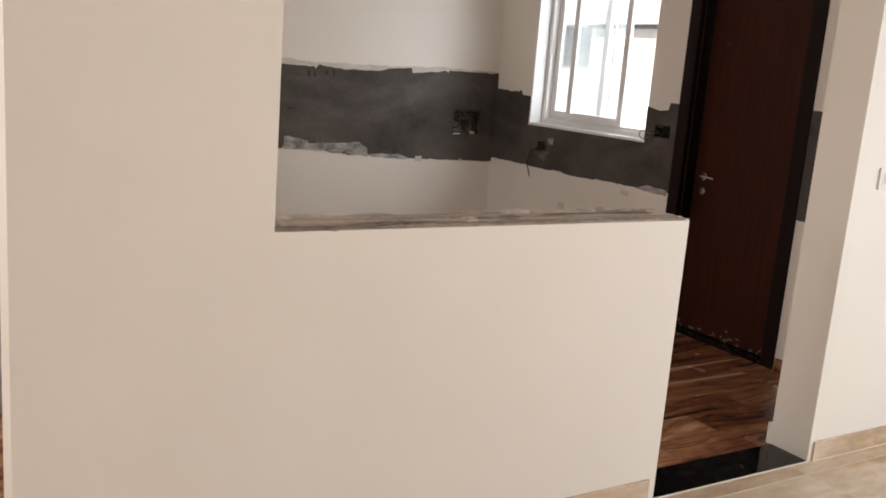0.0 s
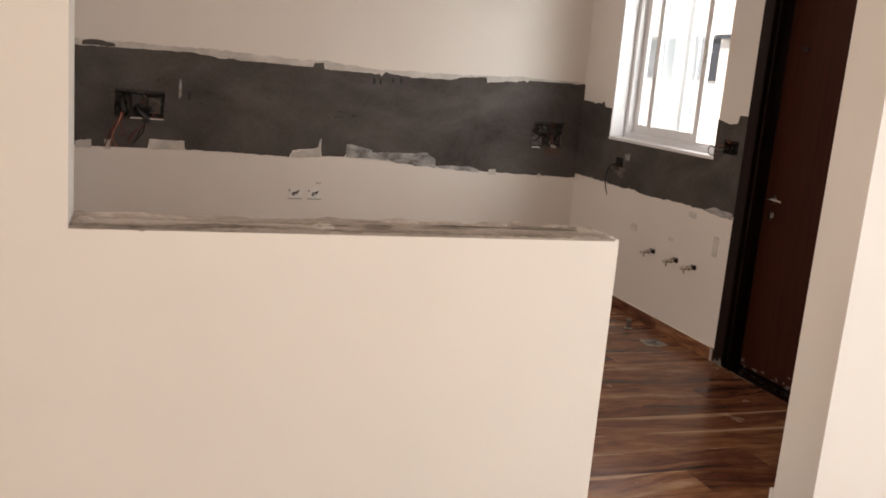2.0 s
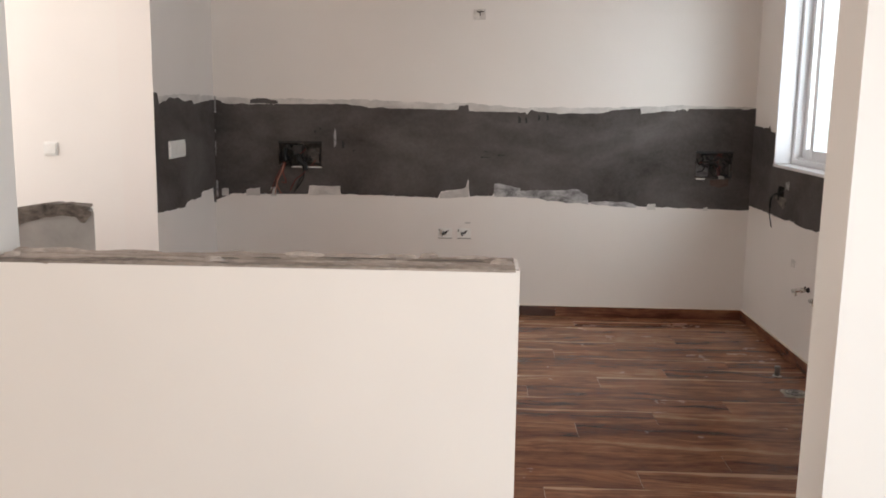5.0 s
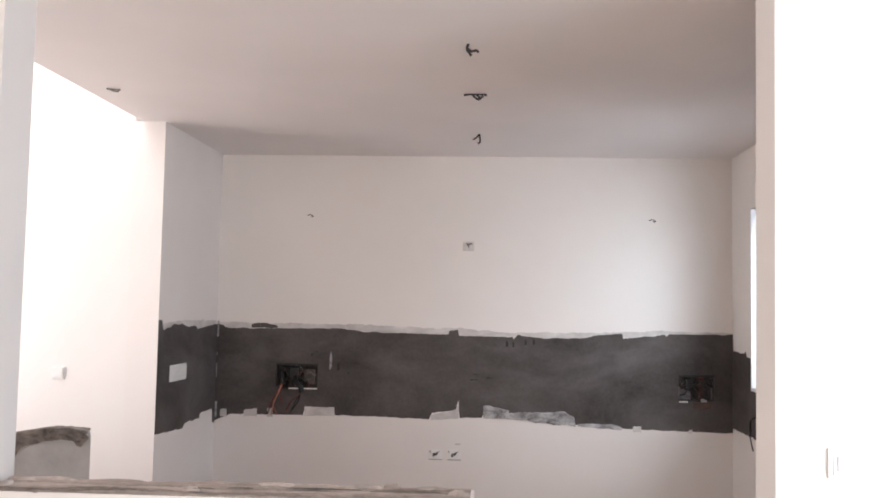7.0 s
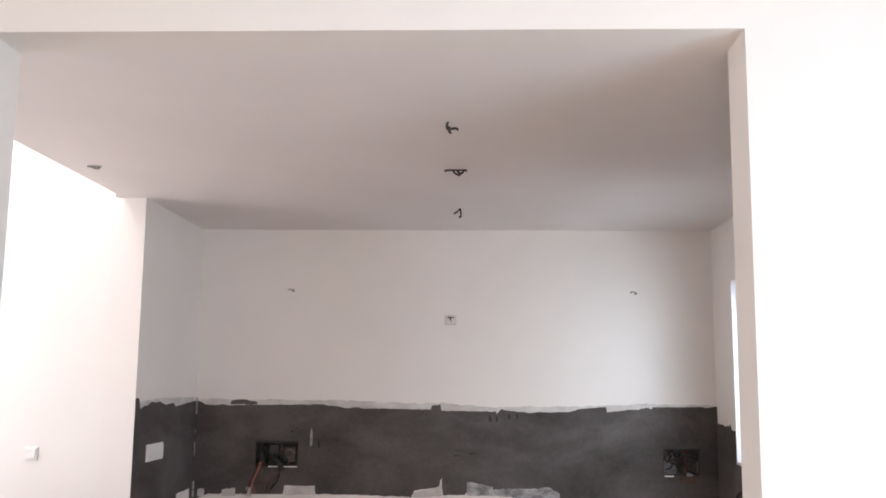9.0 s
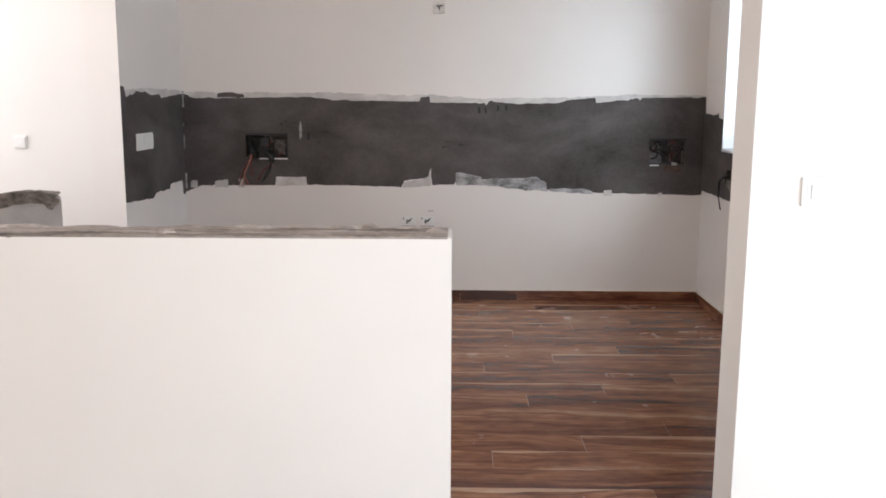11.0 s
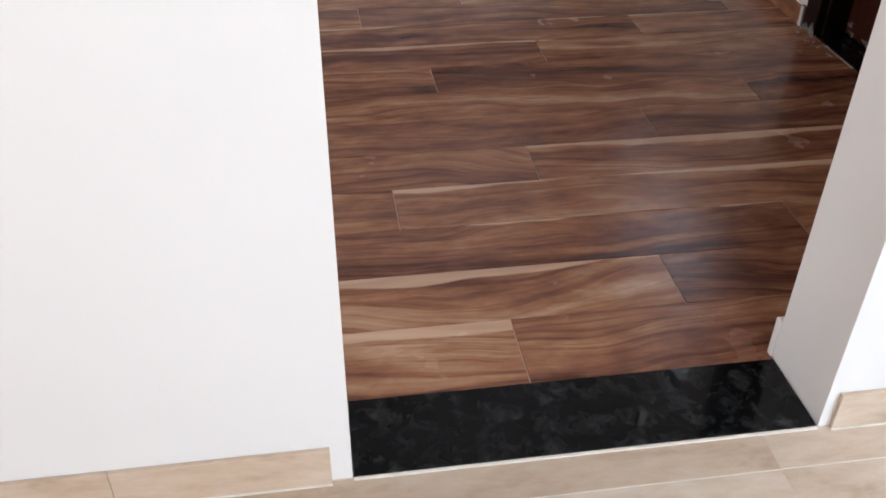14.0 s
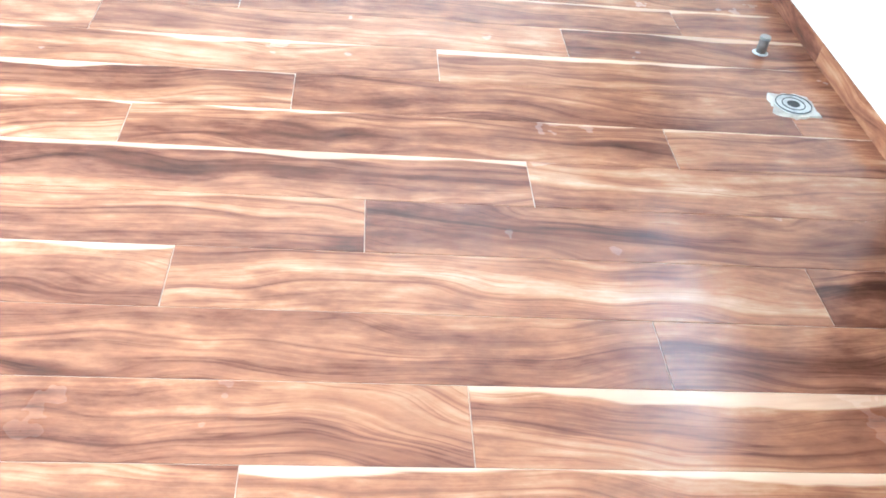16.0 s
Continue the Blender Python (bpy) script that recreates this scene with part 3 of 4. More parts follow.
strip("paint_smear", "x", YB, -1, 0.17, 0.68, [(0.17, 0.872), (0.68, 0.83)], [(0.17, 0.915), (0.4, 0.925), (0.6, 0.935), (0.675, 0.895), (0.68, 0.84)], 0.0068, SMEAR, wall_back, 7.3, 0.010)
strip("paint_smear", "x", YB, -1, 0.7, 1.02, [(0.7, 0.83), (1.02, 0.81)], [(0.7, 0.848), (0.95, 0.856), (1.02, 0.83)], 0.0055, SMEAR, wall_back, 8.3, 0.006)
strip("paint_smear", "x", YB, -1, -0.39, -0.182, [(-0.39, 0.85), (-0.182, 0.868)], [(-0.39, 0.89), (-0.25, 0.92), (-0.2, 0.935), (-0.182, 1.0)], 0.0055, THIN, wall_back, 9.3, 0.005)
strip("paint_smear", "x", YB, -1, -1.34, -1.113, [(-1.34, 0.86), (-1.113, 0.865)], [(-1.34, 0.93), (-1.113, 0.925)], 0.0055, THIN, wall_back, 10.3, 0.004)
strip("paint_streak", "x", YB, -1, -1.158, -1.140, [(-1.158, 1.21), (-1.140, 1.22)], [(-1.158, 1.30), (-1.150, 1.35), (-1.140, 1.31)], 0.0055, SMEAR, wall_back, 11.0, 0.016)
for u, z, w, hh in ((-1.10, 1.20, 0.02, 0.06), (-1.02, 1.18, 0.018, 0.012), (-1.30, 1.31, 0.016, 0.016), (-1.26, 1.335, 0.012, 0.012), (0.02, 1.165, 0.05, 0.012),
                    (-0.10, 1.15, 0.075, 0.010), (-0.08, 1.19, 0.05, 0.008), (0.16, 1.40, 0.02, 0.05), (0.21, 1.40, 0.014, 0.05), (0.30, 1.42, 0.016, 0.045), (0.36, 1.42, 0.016, 0.05)):
    strip("chip", "x", YB, -1, u, u + w, [(u, z), (u + w, z + 0.004)], [(u, z + hh), (u + w, z + hh * 0.7)], 0.0055, BLACK, wall_back, 20 + u, 0.004, 0.004)

strip("cement_band", "y", XL, 1, YW + 0.002, YB - 0.005, [(YW, 0.868), (3.25, 0.842), (3.3, 0.875), (3.6, 0.87), (3.61, 0.905), (3.9, 0.905), (3.92, 0.80), (YB, 0.80)],
      [(YW, 1.575), (2.80, 1.575), (2.83, 1.51), (2.96, 1.53), (3.0, 1.545), (3.2, 1.545), (3.25, 1.525), (3.45, 1.53), (3.5, 1.505), (3.85, 1.53), (YB, 1.535)],
      0.004, BAND, wall_left, 12.0, 0.008, label="bare dark grey cement band")
strip("paint_edge", "y", XL, 1, YW + 0.05, YB - 0.005, [(YW, 1.49), (YB, 1.49)], [(YW, 1.55), (3.2, 1.57), (YB, 1.56)], 0.002, THIN, wall_left, 13.0, 0.010)

strip("cement_band", "y", XR, -1, WIN[1], YB - 0.005, [(WIN[1], 0.846), (YB, 0.842)], [(3.475, 1.375), (3.60, 1.378), (3.62, 1.41), (3.64, 1.40), (3.945, 1.405), (3.95, 1.52), (YB, 1.525)],
      0.004, BAND, wall_right, 14.0, 0.013, label="bare dark grey cement band")
strip_around("cement_band", "y", XR, -1, WIN[0], WIN[1], [(2.19, 0.855), (2.47, 0.852), (2.9, 0.835), (3.1, 0.85), (3.2, 0.838), (3.475, 0.846)], [(2.19, WIN[2]), (3.475, WIN[2])],
      0.004, BAND, wall_right, 15.0, 0.013, [BOXS])
strip_around("cement_band", "y", XR, -1, DOOR[1], WIN[0], [(DOOR[1], 0.86), (2.19, 0.855)], [(DOOR[1], 1.43), (1.99, 1.43), (2.0, 1.385), (2.08, 1.375), (2.12, 1.38), (2.19, 1.40)],
      0.004, BAND, wall_right, 16.0, 0.010, [BOXW])
strip("cement_band", "y", XR, -1, TH + 0.002, DOOR[0], [(TH, 0.865), (DOOR[0], 0.868)], [(TH, 1.46), (DOOR[0], 1.468)], 0.004, BAND, wall_right, 17.0, 0.006)
strip("paint_smear", "y", XR, -1, 1.93, 2.2, [(1.93, 0.84), (2.2, 0.845)], [(1.93, 0.875), (2.1, 0.885), (2.2, 0.86)], 0.0055, SMEAR, wall_right, 18.0, 0.006)

# Broken paint line left standing in the kitchen's inner corner.
for z0, z1, w in ((0.83, 0.96, 0.014), (1.13, 1.24, 0.006), (1.30, 1.325, 0.006), (1.44, 1.56, 0.012)):
    strip("paint_streak", "x", YB, -1, XL + 0.006, XL + 0.006 + w, [(XL, z0), (XL + 0.1, z0 + 0.01)], [(XL, z1), (XL + 0.1, z1 - 0.02)], 0.0056, SMEAR, wall_back, 70 + z0, 0.010, 0.004)
# Ragged paint at the foot of the band in the corner and beside the wires.
for u0, u1, z0, z1 in ((-1.98, -1.93, 0.84, 0.90), (-1.80, -1.70, 0.85, 0.905), (-1.62, -1.58, 0.85, 0.915), (1.10, 1.16, 0.80, 0.845), (1.50, 1.53, 0.80, 0.83)):
    strip("paint_smear", "x", YB, -1, u0, u1, [(u0, z0), (u1, z0)], [(u0, z1 - 0.01), (u1, z1)], 0.0058, THIN, wall_back, 80 + u0, 0.010, 0.005)

# Dark mortar on the low wall by the void, with ragged drips.
def hump(x):
    """Top of the low wall by the void: a rounded rise towards its end."""
    return 1.038 - 0.9 * (x + 2.08) ** 2 if x > -2.08 else max(0.985, 1.038 - 0.45 * (x + 2.08) ** 2)


bm, grid = bmesh.new(), []
for i in range(91):
    x = -2.86 + 0.90 * i / 90
    col = []
    for j in range(13):
        y = 1.651 + 0.106 * j / 12
        h = 0.008 + 0.006 * noise.noise((x * 9, y * 20, 4.1)) + 0.004 * noise.noise((x * 40, y * 60, 7.1))
        col.append(bm.verts.new((min(x, -1.99 + 0.45 * (1.755 - y)), y, hump(x) + (-0.006 if j in (0, 12) else max(0.001, h)))))
    grid.append(col)
for p, q in zip(grid, grid[1:]):
    for j in range(12):
        bm.faces.new((p[j], q[j], q[j + 1], p[j + 1]))
part("mortar_bed", bm, DARKTOP, wall_stub, "dark rough mortar bed")
strip("mortar_drip", "x", 1.655, -1, -2.62, -1.955, [(-2.62, 0.885), (-2.44, 0.90), (-2.36, 0.925), (-2.33, 0.900), (-2.30, 0.945), (-2.20, 0.972), (-2.1, 0.990), (-2.03, 0.986), (-2.01, 0.960), (-1.99, 0.955), (-1.955, 0.995)],
      [(-2.62, 0.996), (-2.35, 1.013), (-2.2, 1.039), (-2.08, 1.048), (-2.02, 1.042), (-1.975, 1.026), (-1.955, 1.012)], 0.004, DARKTOP, wall_stub, 19.0, 0.007)


# ---- window ----
def bar_frame(y0, y1, z0, z1, x0, x1, w, bevel=0.003):
    return boxes((x0, x1, y0, y0 + w, z0, z1), (x0, x1, y1 - w, y1, z0, z1), (x0, x1, y0 + w, y1 - w, z0, z0 + w), (x0, x1, y0 + w, y1 - w, z1 - w, z1), bevel=bevel)


XF = XR + 0.105
window_1 = tagged(empty("window_1", (XF, (WIN[0] + WIN[1]) / 2, WIN[2])), "white sliding window in the kitchen wall, half open", "window", kind="structure")
inv = window_1.matrix_basis.inverted()


def local(ob):
    ob.matrix_basis = inv @ ob.matrix_basis
    return ob


local(part("window_frame", bar_frame(WIN[0] + 0.002, WIN[1] - 0.002, WIN[2] + 0.002, WIN[3] - 0.002, XF, XF + 0.09, 0.045), WHITE, window_1, "white window frame"))
local(part("track", boxes((XF + 0.028, XF + 0.032, WIN[0] + 0.05, WIN[1] - 0.05, WIN[2] + 0.047, WIN[2] + 0.062), (XF + 0.058, XF + 0.062, WIN[0] + 0.05, WIN[1] - 0.05, WIN[2] + 0.047, WIN[2] + 0.062)), WHITE, window_1))
for y0, y1, x in ((2.57, 3.19, XF + 0.012), (2.83, 3.425, XF + 0.050)):
    sash = local(part("sash", bar_frame(y0, y1, WIN[2] + 0.063, WIN[3] - 0.05, x, x + 0.026, 0.052), WHITE, window_1, "white sliding sash"))
    pane = part("pane", boxes((x + 0.011, x + 0.015, y0 + 0.045, y1 - 0.045, WIN[2] + 0.108, WIN[3] - 0.095)), GLASS, sash, "clear glass pane")
    pane.visible_shadow = False
local(part("catch", boxes((XF + 0.004, XF + 0.012, 2.582, 2.608, 1.72, 1.86), bevel=0.002), CHROME, window_1))
local(part("window_sill", boxes((XR - 0.008, XF - 0.002, WIN[0] - 0.004, WIN[1] + 0.006, WIN[2] - 0.008, WIN[2] + 0.012), bevel=0.003), WHITE, window_1, "white painted sill"))
local(part("reveal_lining", boxes((XR - 0.006, XF - 0.002, WIN[1] - 0.012, WIN[1] + 0.004, WIN[2] + 0.014, WIN[3] - 0.002), bevel=0.002), WHITE, window_1))

window_grille = tagged(empty("window_grille", (XR + 0.24, 2.83, WIN[2])), "grey painted steel bars outside the window", "grille")
for y in (2.42, 2.86, 3.27):
    p = part("bar", boxes((-0.006, 0.006, y - 2.83 - 0.009, y - 2.83 + 0.009, -0.05, WIN[3] - WIN[2] + 0.05), bevel=0.002), STEEL, window_grille)
for z in (-0.03, WIN[3] - WIN[2] + 0.03):
    part("rail", boxes((0.006, 0.014, -0.68, 0.68, z - 0.012, z + 0.012), bevel=0.002), STEEL, window_grille)

# Neighbouring house close outside the window.
house = tagged(empty("neighbour_house", (4.0, 5.0, -0.15)), "white rendered neighbouring house across a narrow yard", "house")
hw = wall("house_wall", "y", 0.0, 0.25, -14.0, 12.0, 0, 6.2, [(0.45, 1.0, 1.78, 2.26), (1.25, 2.35, 1.78, 2.26)], FACADE, "white rendered outer wall")
del hw["category"], hw["kind"]
hw.parent = house
part("roof", boxes((-0.25, 6.0, -14.2, 12.2, 6.2, 6.4)), FACADE, house, "flat concrete roof")
part("ledge", boxes((-0.09, -0.001, -1.6, 0.42, 2.215, 2.255), bevel=0.006), FACADEGLASS, house, "dark grey ledge")
for y0, y1 in ((0.45, 1.0), (1.25, 2.35)):
    w = part("window", bar_frame(y0, y1, 1.78, 2.26, 0.06, 0.10, 0.03), STEEL, house)
    part("pane", boxes((0.075, 0.085, y0 + 0.025, y1 - 0.025, 1.805, 2.235)), FACADEGLASS, w, "blue-grey glass pane")

# ---- door ----
door_1 = tagged(empty("door_1", (XR, (DOOR[0] + DOOR[1]) / 2, 0)), "closed dark brown wooden door in a deep frame", "door", kind="structure")
inv = door_1.matrix_basis.inverted()
d0, d1, dz = DOOR
cw, leafx = 0.09, XR + 0.112
local(part("door_frame", boxes((XR - 0.012, XR + 0.16, d0 + 0.001, d0 + cw, 0.001, dz - 0.001), (XR - 0.012, XR + 0.16, d1 - cw, d1 - 0.001, 0.001, dz - 0.001),
                               (XR - 0.012, XR + 0.16, d0 + cw, d1 - cw, dz - cw, dz - 0.001), bevel=0.004), DOORWOOD, door_1, "dark stained door frame"))
local(part("door_stop", boxes((XR + 0.02, XR + 0.05, d1 - cw - 0.014, d1 - cw - 0.0005, 0.002, dz - cw), bevel=0.003), DOORWOOD, door_1))
leaf = local(part("door_leaf", boxes((leafx, leafx + 0.04, d0 + cw + 0.004, d1 - cw - 0.004, 0.012, dz - cw - 0.004), bevel=0.003), DOORLEAF, door_1, "dark reddish-brown door leaf"))
local(part("sill_strip", boxes((XR + 0.0005, XR + 0.19, d0 + cw, d1 - cw, -0.004, 0.006), bevel=0.001), GRANITE, door_1, "black stone sill"))
hy = 1.735
bm = cyl(bmesh.new(), (leafx - 0.001, hy, 0.998), (leafx - 0.012, hy, 0.998), 0.026, n=20)
cyl(bm, (leafx - 0.012, hy, 0.998), (leafx - 0.045, hy, 0.998), 0.009)
tube(bm, [(leafx - 0.045, hy + 0.006, 0.998), (leafx - 0.048, hy - 0.03, 0.999), (leafx - 0.047, hy - 0.075, 0.998), (leafx - 0.043, hy - 0.115, 0.994)], 0.0085, 10)
h = part("handle", bm, CHROME, leaf, "chrome lever handle")
bm = cyl(bmesh.new(), (leafx - 0.001, hy, 0.905), (leafx - 0.010, hy, 0.905), 0.024, n=20)
box(bm, leafx - 0.014, leafx - 0.010, hy - 0.004, hy + 0.004, 0.892, 0.918)
h = part("keyhole_plate", bm, CHROME, leaf, "chrome keyhole plate")
bm = boxes((leafx - 0.012, leafx - 0.001, 1.64, 1.69, 1.803, 1.821), (leafx - 0.015, leafx - 0.012, 1.662, 1.668, 1.797, 1.827), bevel=0.002)
h = part("bolt", bm, RUST, leaf, "small metal bolt")


# ---- electrical fittings ----
def plate(name, label, axis, at, w, hgt, gang, out, material=PLATE, category="socket", inner=0.0):
    """A moulded wall plate: rounded body, raised rim, rockers. Faces -y, or +x when axis is 'y'."""
    thing = tagged(empty(name, at, 0 if axis == "x" else 90), label, category)
    part("plate", boxes((-w / 2, w / 2, -out, 0.0, -hgt / 2, hgt / 2), bevel=0.003), material, thing)
    gw = (w - 0.016) / gang
    for g in range(gang):
        x0 = -w / 2 + 0.008 + g * gw
        m = (gw - inner) / 2 if inner else 0.003
        hh = inner * 0.62 if inner else hgt * 0.36
        if inner:
            part("surround", boxes((x0 + m - 0.012, x0 + gw - m + 0.012, -out - 0.002, -out + 0.001, -hh - 0.012, hh + 0.012), bevel=0.001), material, thing)
        part("rocker", boxes((x0 + m, x0 + gw - m, -out - 0.006, -out + 0.001, -hh, hh), bevel=0.002), material, thing)
    return thing


def wire(thing, name, pts, r, material):
    return part(name, tube(bmesh.new(), pts, r), material, thing)


plate("light_switch", "white single light switch on the cream hall wall", "x", (1.108, 0.0, 1.231), 0.092, 0.090, 1, 0.009, category="switch", inner=0.036)
plate("wall_socket", "white twin socket plate on the cement band", "y", (XL + 0.004, 3.11, 1.227), 0.30, 0.108, 3, 0.010)
plate("wall_switch", "white switch plate on the bright wall", "x", (-2.65, YW, 1.238), 0.085, 0.082, 1, 0.008, category="switch")

for cx in (-0.348, -0.21):
    s = tagged(empty("open_socket_box", (cx, YB, 0.60)), "uncovered white socket box with taped black wires", "socket")
    part("back_box", boxes((-0.05, 0.05, -0.003, 0.0, -0.038, 0.038), bevel=0.001), PLATE, s)
    # Rim coloured grey for the shadow line under the plate.
    part("rim", boxes((-0.05, 0.05, -0.010, -0.003, -0.040, -0.033), bevel=0.001), PLASTERSHADE, s, "grey lower rim drawn as the plate's shadow line")
    part("lug", boxes((-0.046, -0.036, -0.005, -0.003, 0.012, 0.030), bevel=0.001), PLASTERSHADE, s)
    wire(s, "wire", [(-0.02, -0.003, -0.005), (-0.012, -0.02, 0.012), (0.004, -0.03, 0.0), (0.016, -0.028, 0.02)], 0.0032, BLACK)
    wire(s, "wire", [(0.0, -0.003, 0.0), (0.008, -0.025, 0.016), (0.026, -0.022, 0.024)], 0.0032, BLACK)
    wire(s, "wire", [(-0.005, -0.003, 0.0), (-0.018, -0.022, -0.008), (-0.006, -0.03, -0.012)], 0.0035, RUST)

s = tagged(empty("exhaust_point", (-0.128, YB, 2.15)), "white blank plate with loose wire ends high on the wall", "socket")
part("plate", boxes((-0.042, 0.042, -0.006, 0.0, -0.036, 0.036), bevel=0.002), FAINT, s)
wire(s, "wire", [(0.0, -0.004, 0.01), (0.004, -0.02, 0.016), (0.028, -0.018, 0.018)], 0.004, RUST)
wire(s, "wire", [(0.0, -0.004, 0.01), (-0.006, -0.02, 0.012), (-0.018, -0.02, 0.02)], 0.004, RUST)
wire(s, "wire", [(0.0, -0.004, 0.01), (0.003, -0.02, 0.0), (0.002, -0.02, -0.012)], 0.003, RUST)


def junction(name, label, axis, hole, depth=0.05, metal=RUST):
    """A metal box sunk into its opening, with a folded rim."""
    u0, u1, z0, z1 = hole
    uc, zc, hw, hh = (u0 + u1) / 2, (z0 + z1) / 2, (u1 - u0) / 2, (z1 - z0) / 2
    thing = tagged(empty(name, (uc, YB, zc) if axis == "x" else (XR, uc, zc), 0 if axis == "x" else -90), label, "junction box")
    t = 0.004
    part("casing", boxes((-hw, hw, depth, depth + t, -hh, hh), (-hw, -hw + t, -0.006, depth, -hh, hh), (hw - t, hw, -0.006, depth, -hh, hh),
                         (-hw + t, hw - t, -0.006, depth, -hh, -hh + t), (-hw + t, hw - t, -0.006, depth, hh - t, hh)), metal, thing, "dark metal casing")
    return thing, hw, hh


def loose_wires(thing, hw, hh, depth, count, seed, materials):
    rnd = random.Random(seed)
    for k in range(count):
        x = rnd.uniform(-hw * 0.8, hw * 0.8)
        pts = [(x, depth, rnd.uniform(-hh * 0.6, hh * 0.7))]
        for _ in range(3):
            pts.append((pts[-1][0] + rnd.uniform(-0.045, 0.045), rnd.uniform(-0.012, depth * 0.6), max(-hh * 0.9, min(hh * 0.8, pts[-1][2] + rnd.uniform(-0.05, 0.05)))))
        wire(thing, "wire", pts, rnd.uniform(0.003, 0.0045), materials[k % len(materials)])


BOXGREY = simple("dusty_box_metal", (0.040, 0.034, 0.030), 0.7, 0.1, vary=0.5, scale=22)
BOXPALE = simple("cement_smeared_box", (0.085, 0.074, 0.068), 0.75, 0.1, vary=0.5, scale=26)
PINKWIRE = simple("dusty_pink_wire", (0.42, 0.20, 0.15), 0.5, vary=0.2, scale=30)


def taped_lead(thing, pts, r, material, seed):
    """A lumpy taped lead."""
    rnd = random.Random(seed)
    part("taped_lead", tube(bmesh.new(), [(x + rnd.uniform(-0.004, 0.004), y, z + rnd.uniform(-0.004, 0.004)) for x, y, z in pts], r, 8), material, thing)


box_a, hw_, hh_ = junction("junction_box", "open metal junction box with hanging red wires in the cement band", "x", BOXL, metal=BOXGREY)
part("lip", boxes((-hw_, hw_, -0.010, -0.006, hh_ - 0.012, hh_ + 0.004), bevel=0.001), BLACK, box_a, "dark upper lip")
part("module", boxes((-0.055, 0.015, 0.004, 0.05, -0.02, 0.068), bevel=0.005), BLACK, box_a)
part("module", boxes((0.05, 0.135, 0.024, 0.05, -0.06, 0.05), bevel=0.004), BOXPALE, box_a, "dusty grey module")
part("bracket", boxes((-0.06, 0.155, -0.012, -0.006, -0.094, -0.085), bevel=0.001), PLATE, box_a, "pale metal strip")
taped_lead(box_a, [(-0.11, 0.03, 0.03), (-0.115, -0.01, 0.0), (-0.10, -0.025, -0.05)], 0.016, BLACK, 1)
taped_lead(box_a, [(-0.02, 0.02, -0.01), (0.0, -0.02, -0.04), (0.03, -0.03, -0.075), (0.04, -0.025, -0.11)], 0.020, BLACK, 2)
taped_lead(box_a, [(0.03, 0.02, -0.03), (0.06, -0.015, -0.04), (0.085, -0.012, -0.03)], 0.010, BLACK, 3)
loose_wires(box_a, hw_, hh_, 0.05, 14, 4, (BLACK, RUST, REDWIRE, PVC, BLACK))
for k, (x1, x2, x3, bot) in enumerate(((-0.15, -0.185, -0.215, -0.285), (-0.135, -0.165, -0.185, -0.292), (-0.13, -0.17, -0.14, -0.288), (-0.12, -0.10, -0.135, -0.20))):
    wire(box_a, "hanging_wire", [(-0.115, 0.02, -0.02), (-0.122 + 0.006 * k, -0.025, -0.075), (x1, -0.032, -0.13), (x2, -0.028, -0.20), (x3, -0.012, bot)], 0.0042, (REDWIRE, PINKWIRE, ORANGE, REDWIRE)[k])
for k, (x1, x2, bot) in enumerate(((0.02, -0.03, -0.25), (0.0, -0.045, -0.275), (-0.03, -0.075, -0.262))):
    wire(box_a, "hanging_wire", [(0.035, -0.02, -0.08), (0.032, -0.03, -0.13), (x1, -0.03, -0.18), (x2, -0.015, bot)], 0.0042, (RUST, BLACK, REDWIRE)[k])

box_b, hw_, hh_ = junction("junction_box", "open metal junction box stuffed with tangled wires", "x", BOXR, metal=BOXPALE)
part("lip", boxes((-hw_, hw_, -0.010, -0.006, hh_ - 0.014, hh_ + 0.003), bevel=0.001), BLACK, box_b, "dark upper lip")
part("module", boxes((-0.125, -0.035, 0.02, 0.05, -0.085, 0.005), bevel=0.004), simple("grey_module", (0.13, 0.125, 0.13), 0.5, vary=0.4, scale=40), box_b)
taped_lead(box_b, [(-0.05, 0.03, 0.055), (-0.035, -0.01, 0.06), (-0.02, -0.015, 0.035)], 0.018, BLACK, 4)
taped_lead(box_b, [(-0.085, 0.03, 0.01), (-0.05, -0.015, 0.018), (-0.005, -0.02, 0.008), (0.02, -0.01, -0.01)], 0.012, BLACK, 5)
taped_lead(box_b, [(0.0, 0.02, 0.0), (0.025, -0.02, -0.03), (0.03, -0.025, -0.075)], 0.012, simple("dark_red_wire", (0.06, 0.015, 0.014), 0.5, vary=0.3, scale=30), 6)
taped_lead(box_b, [(0.02, 0.02, -0.04), (0.06, -0.02, -0.065), (0.095, -0.02, -0.075)], 0.009, BLACK, 7)
loose_wires(box_b, hw_, hh_, 0.05, 18, 8, (BLACK, RUST, REDWIRE, BLACK, PVC, BLACK))
part("plug_end", boxes((0.035, 0.075, -0.012, 0.01, -0.098, -0.075), bevel=0.003), PATCH, box_b, "white plug end")
part("bracket", boxes((-0.125, -0.06, -0.010, -0.006, -0.104, -0.094), bevel=0.001), PLATE, box_b)
part("bracket", boxes((0.105, 0.112, -0.010, -0.006, -0.08, 0.01), bevel=0.001), PVC, box_b)
strip("red_stain", "x", YB, -1, 1.535, 1.665, [(1.535, 0.985), (1.60, 0.965), (1.665, 0.98)], [(1.535, 1.024), (1.665, 1.026)], 0.0052, cement("reddish_cement", (0.075, 0.042, 0.034), (0.115, 0.080, 0.068), 14), wall_back, 51.0, 0.008)

box_c, hw_, hh_ = junction("junction_box", "small open wall box beside the window with coiled wire", "y", BOXW)
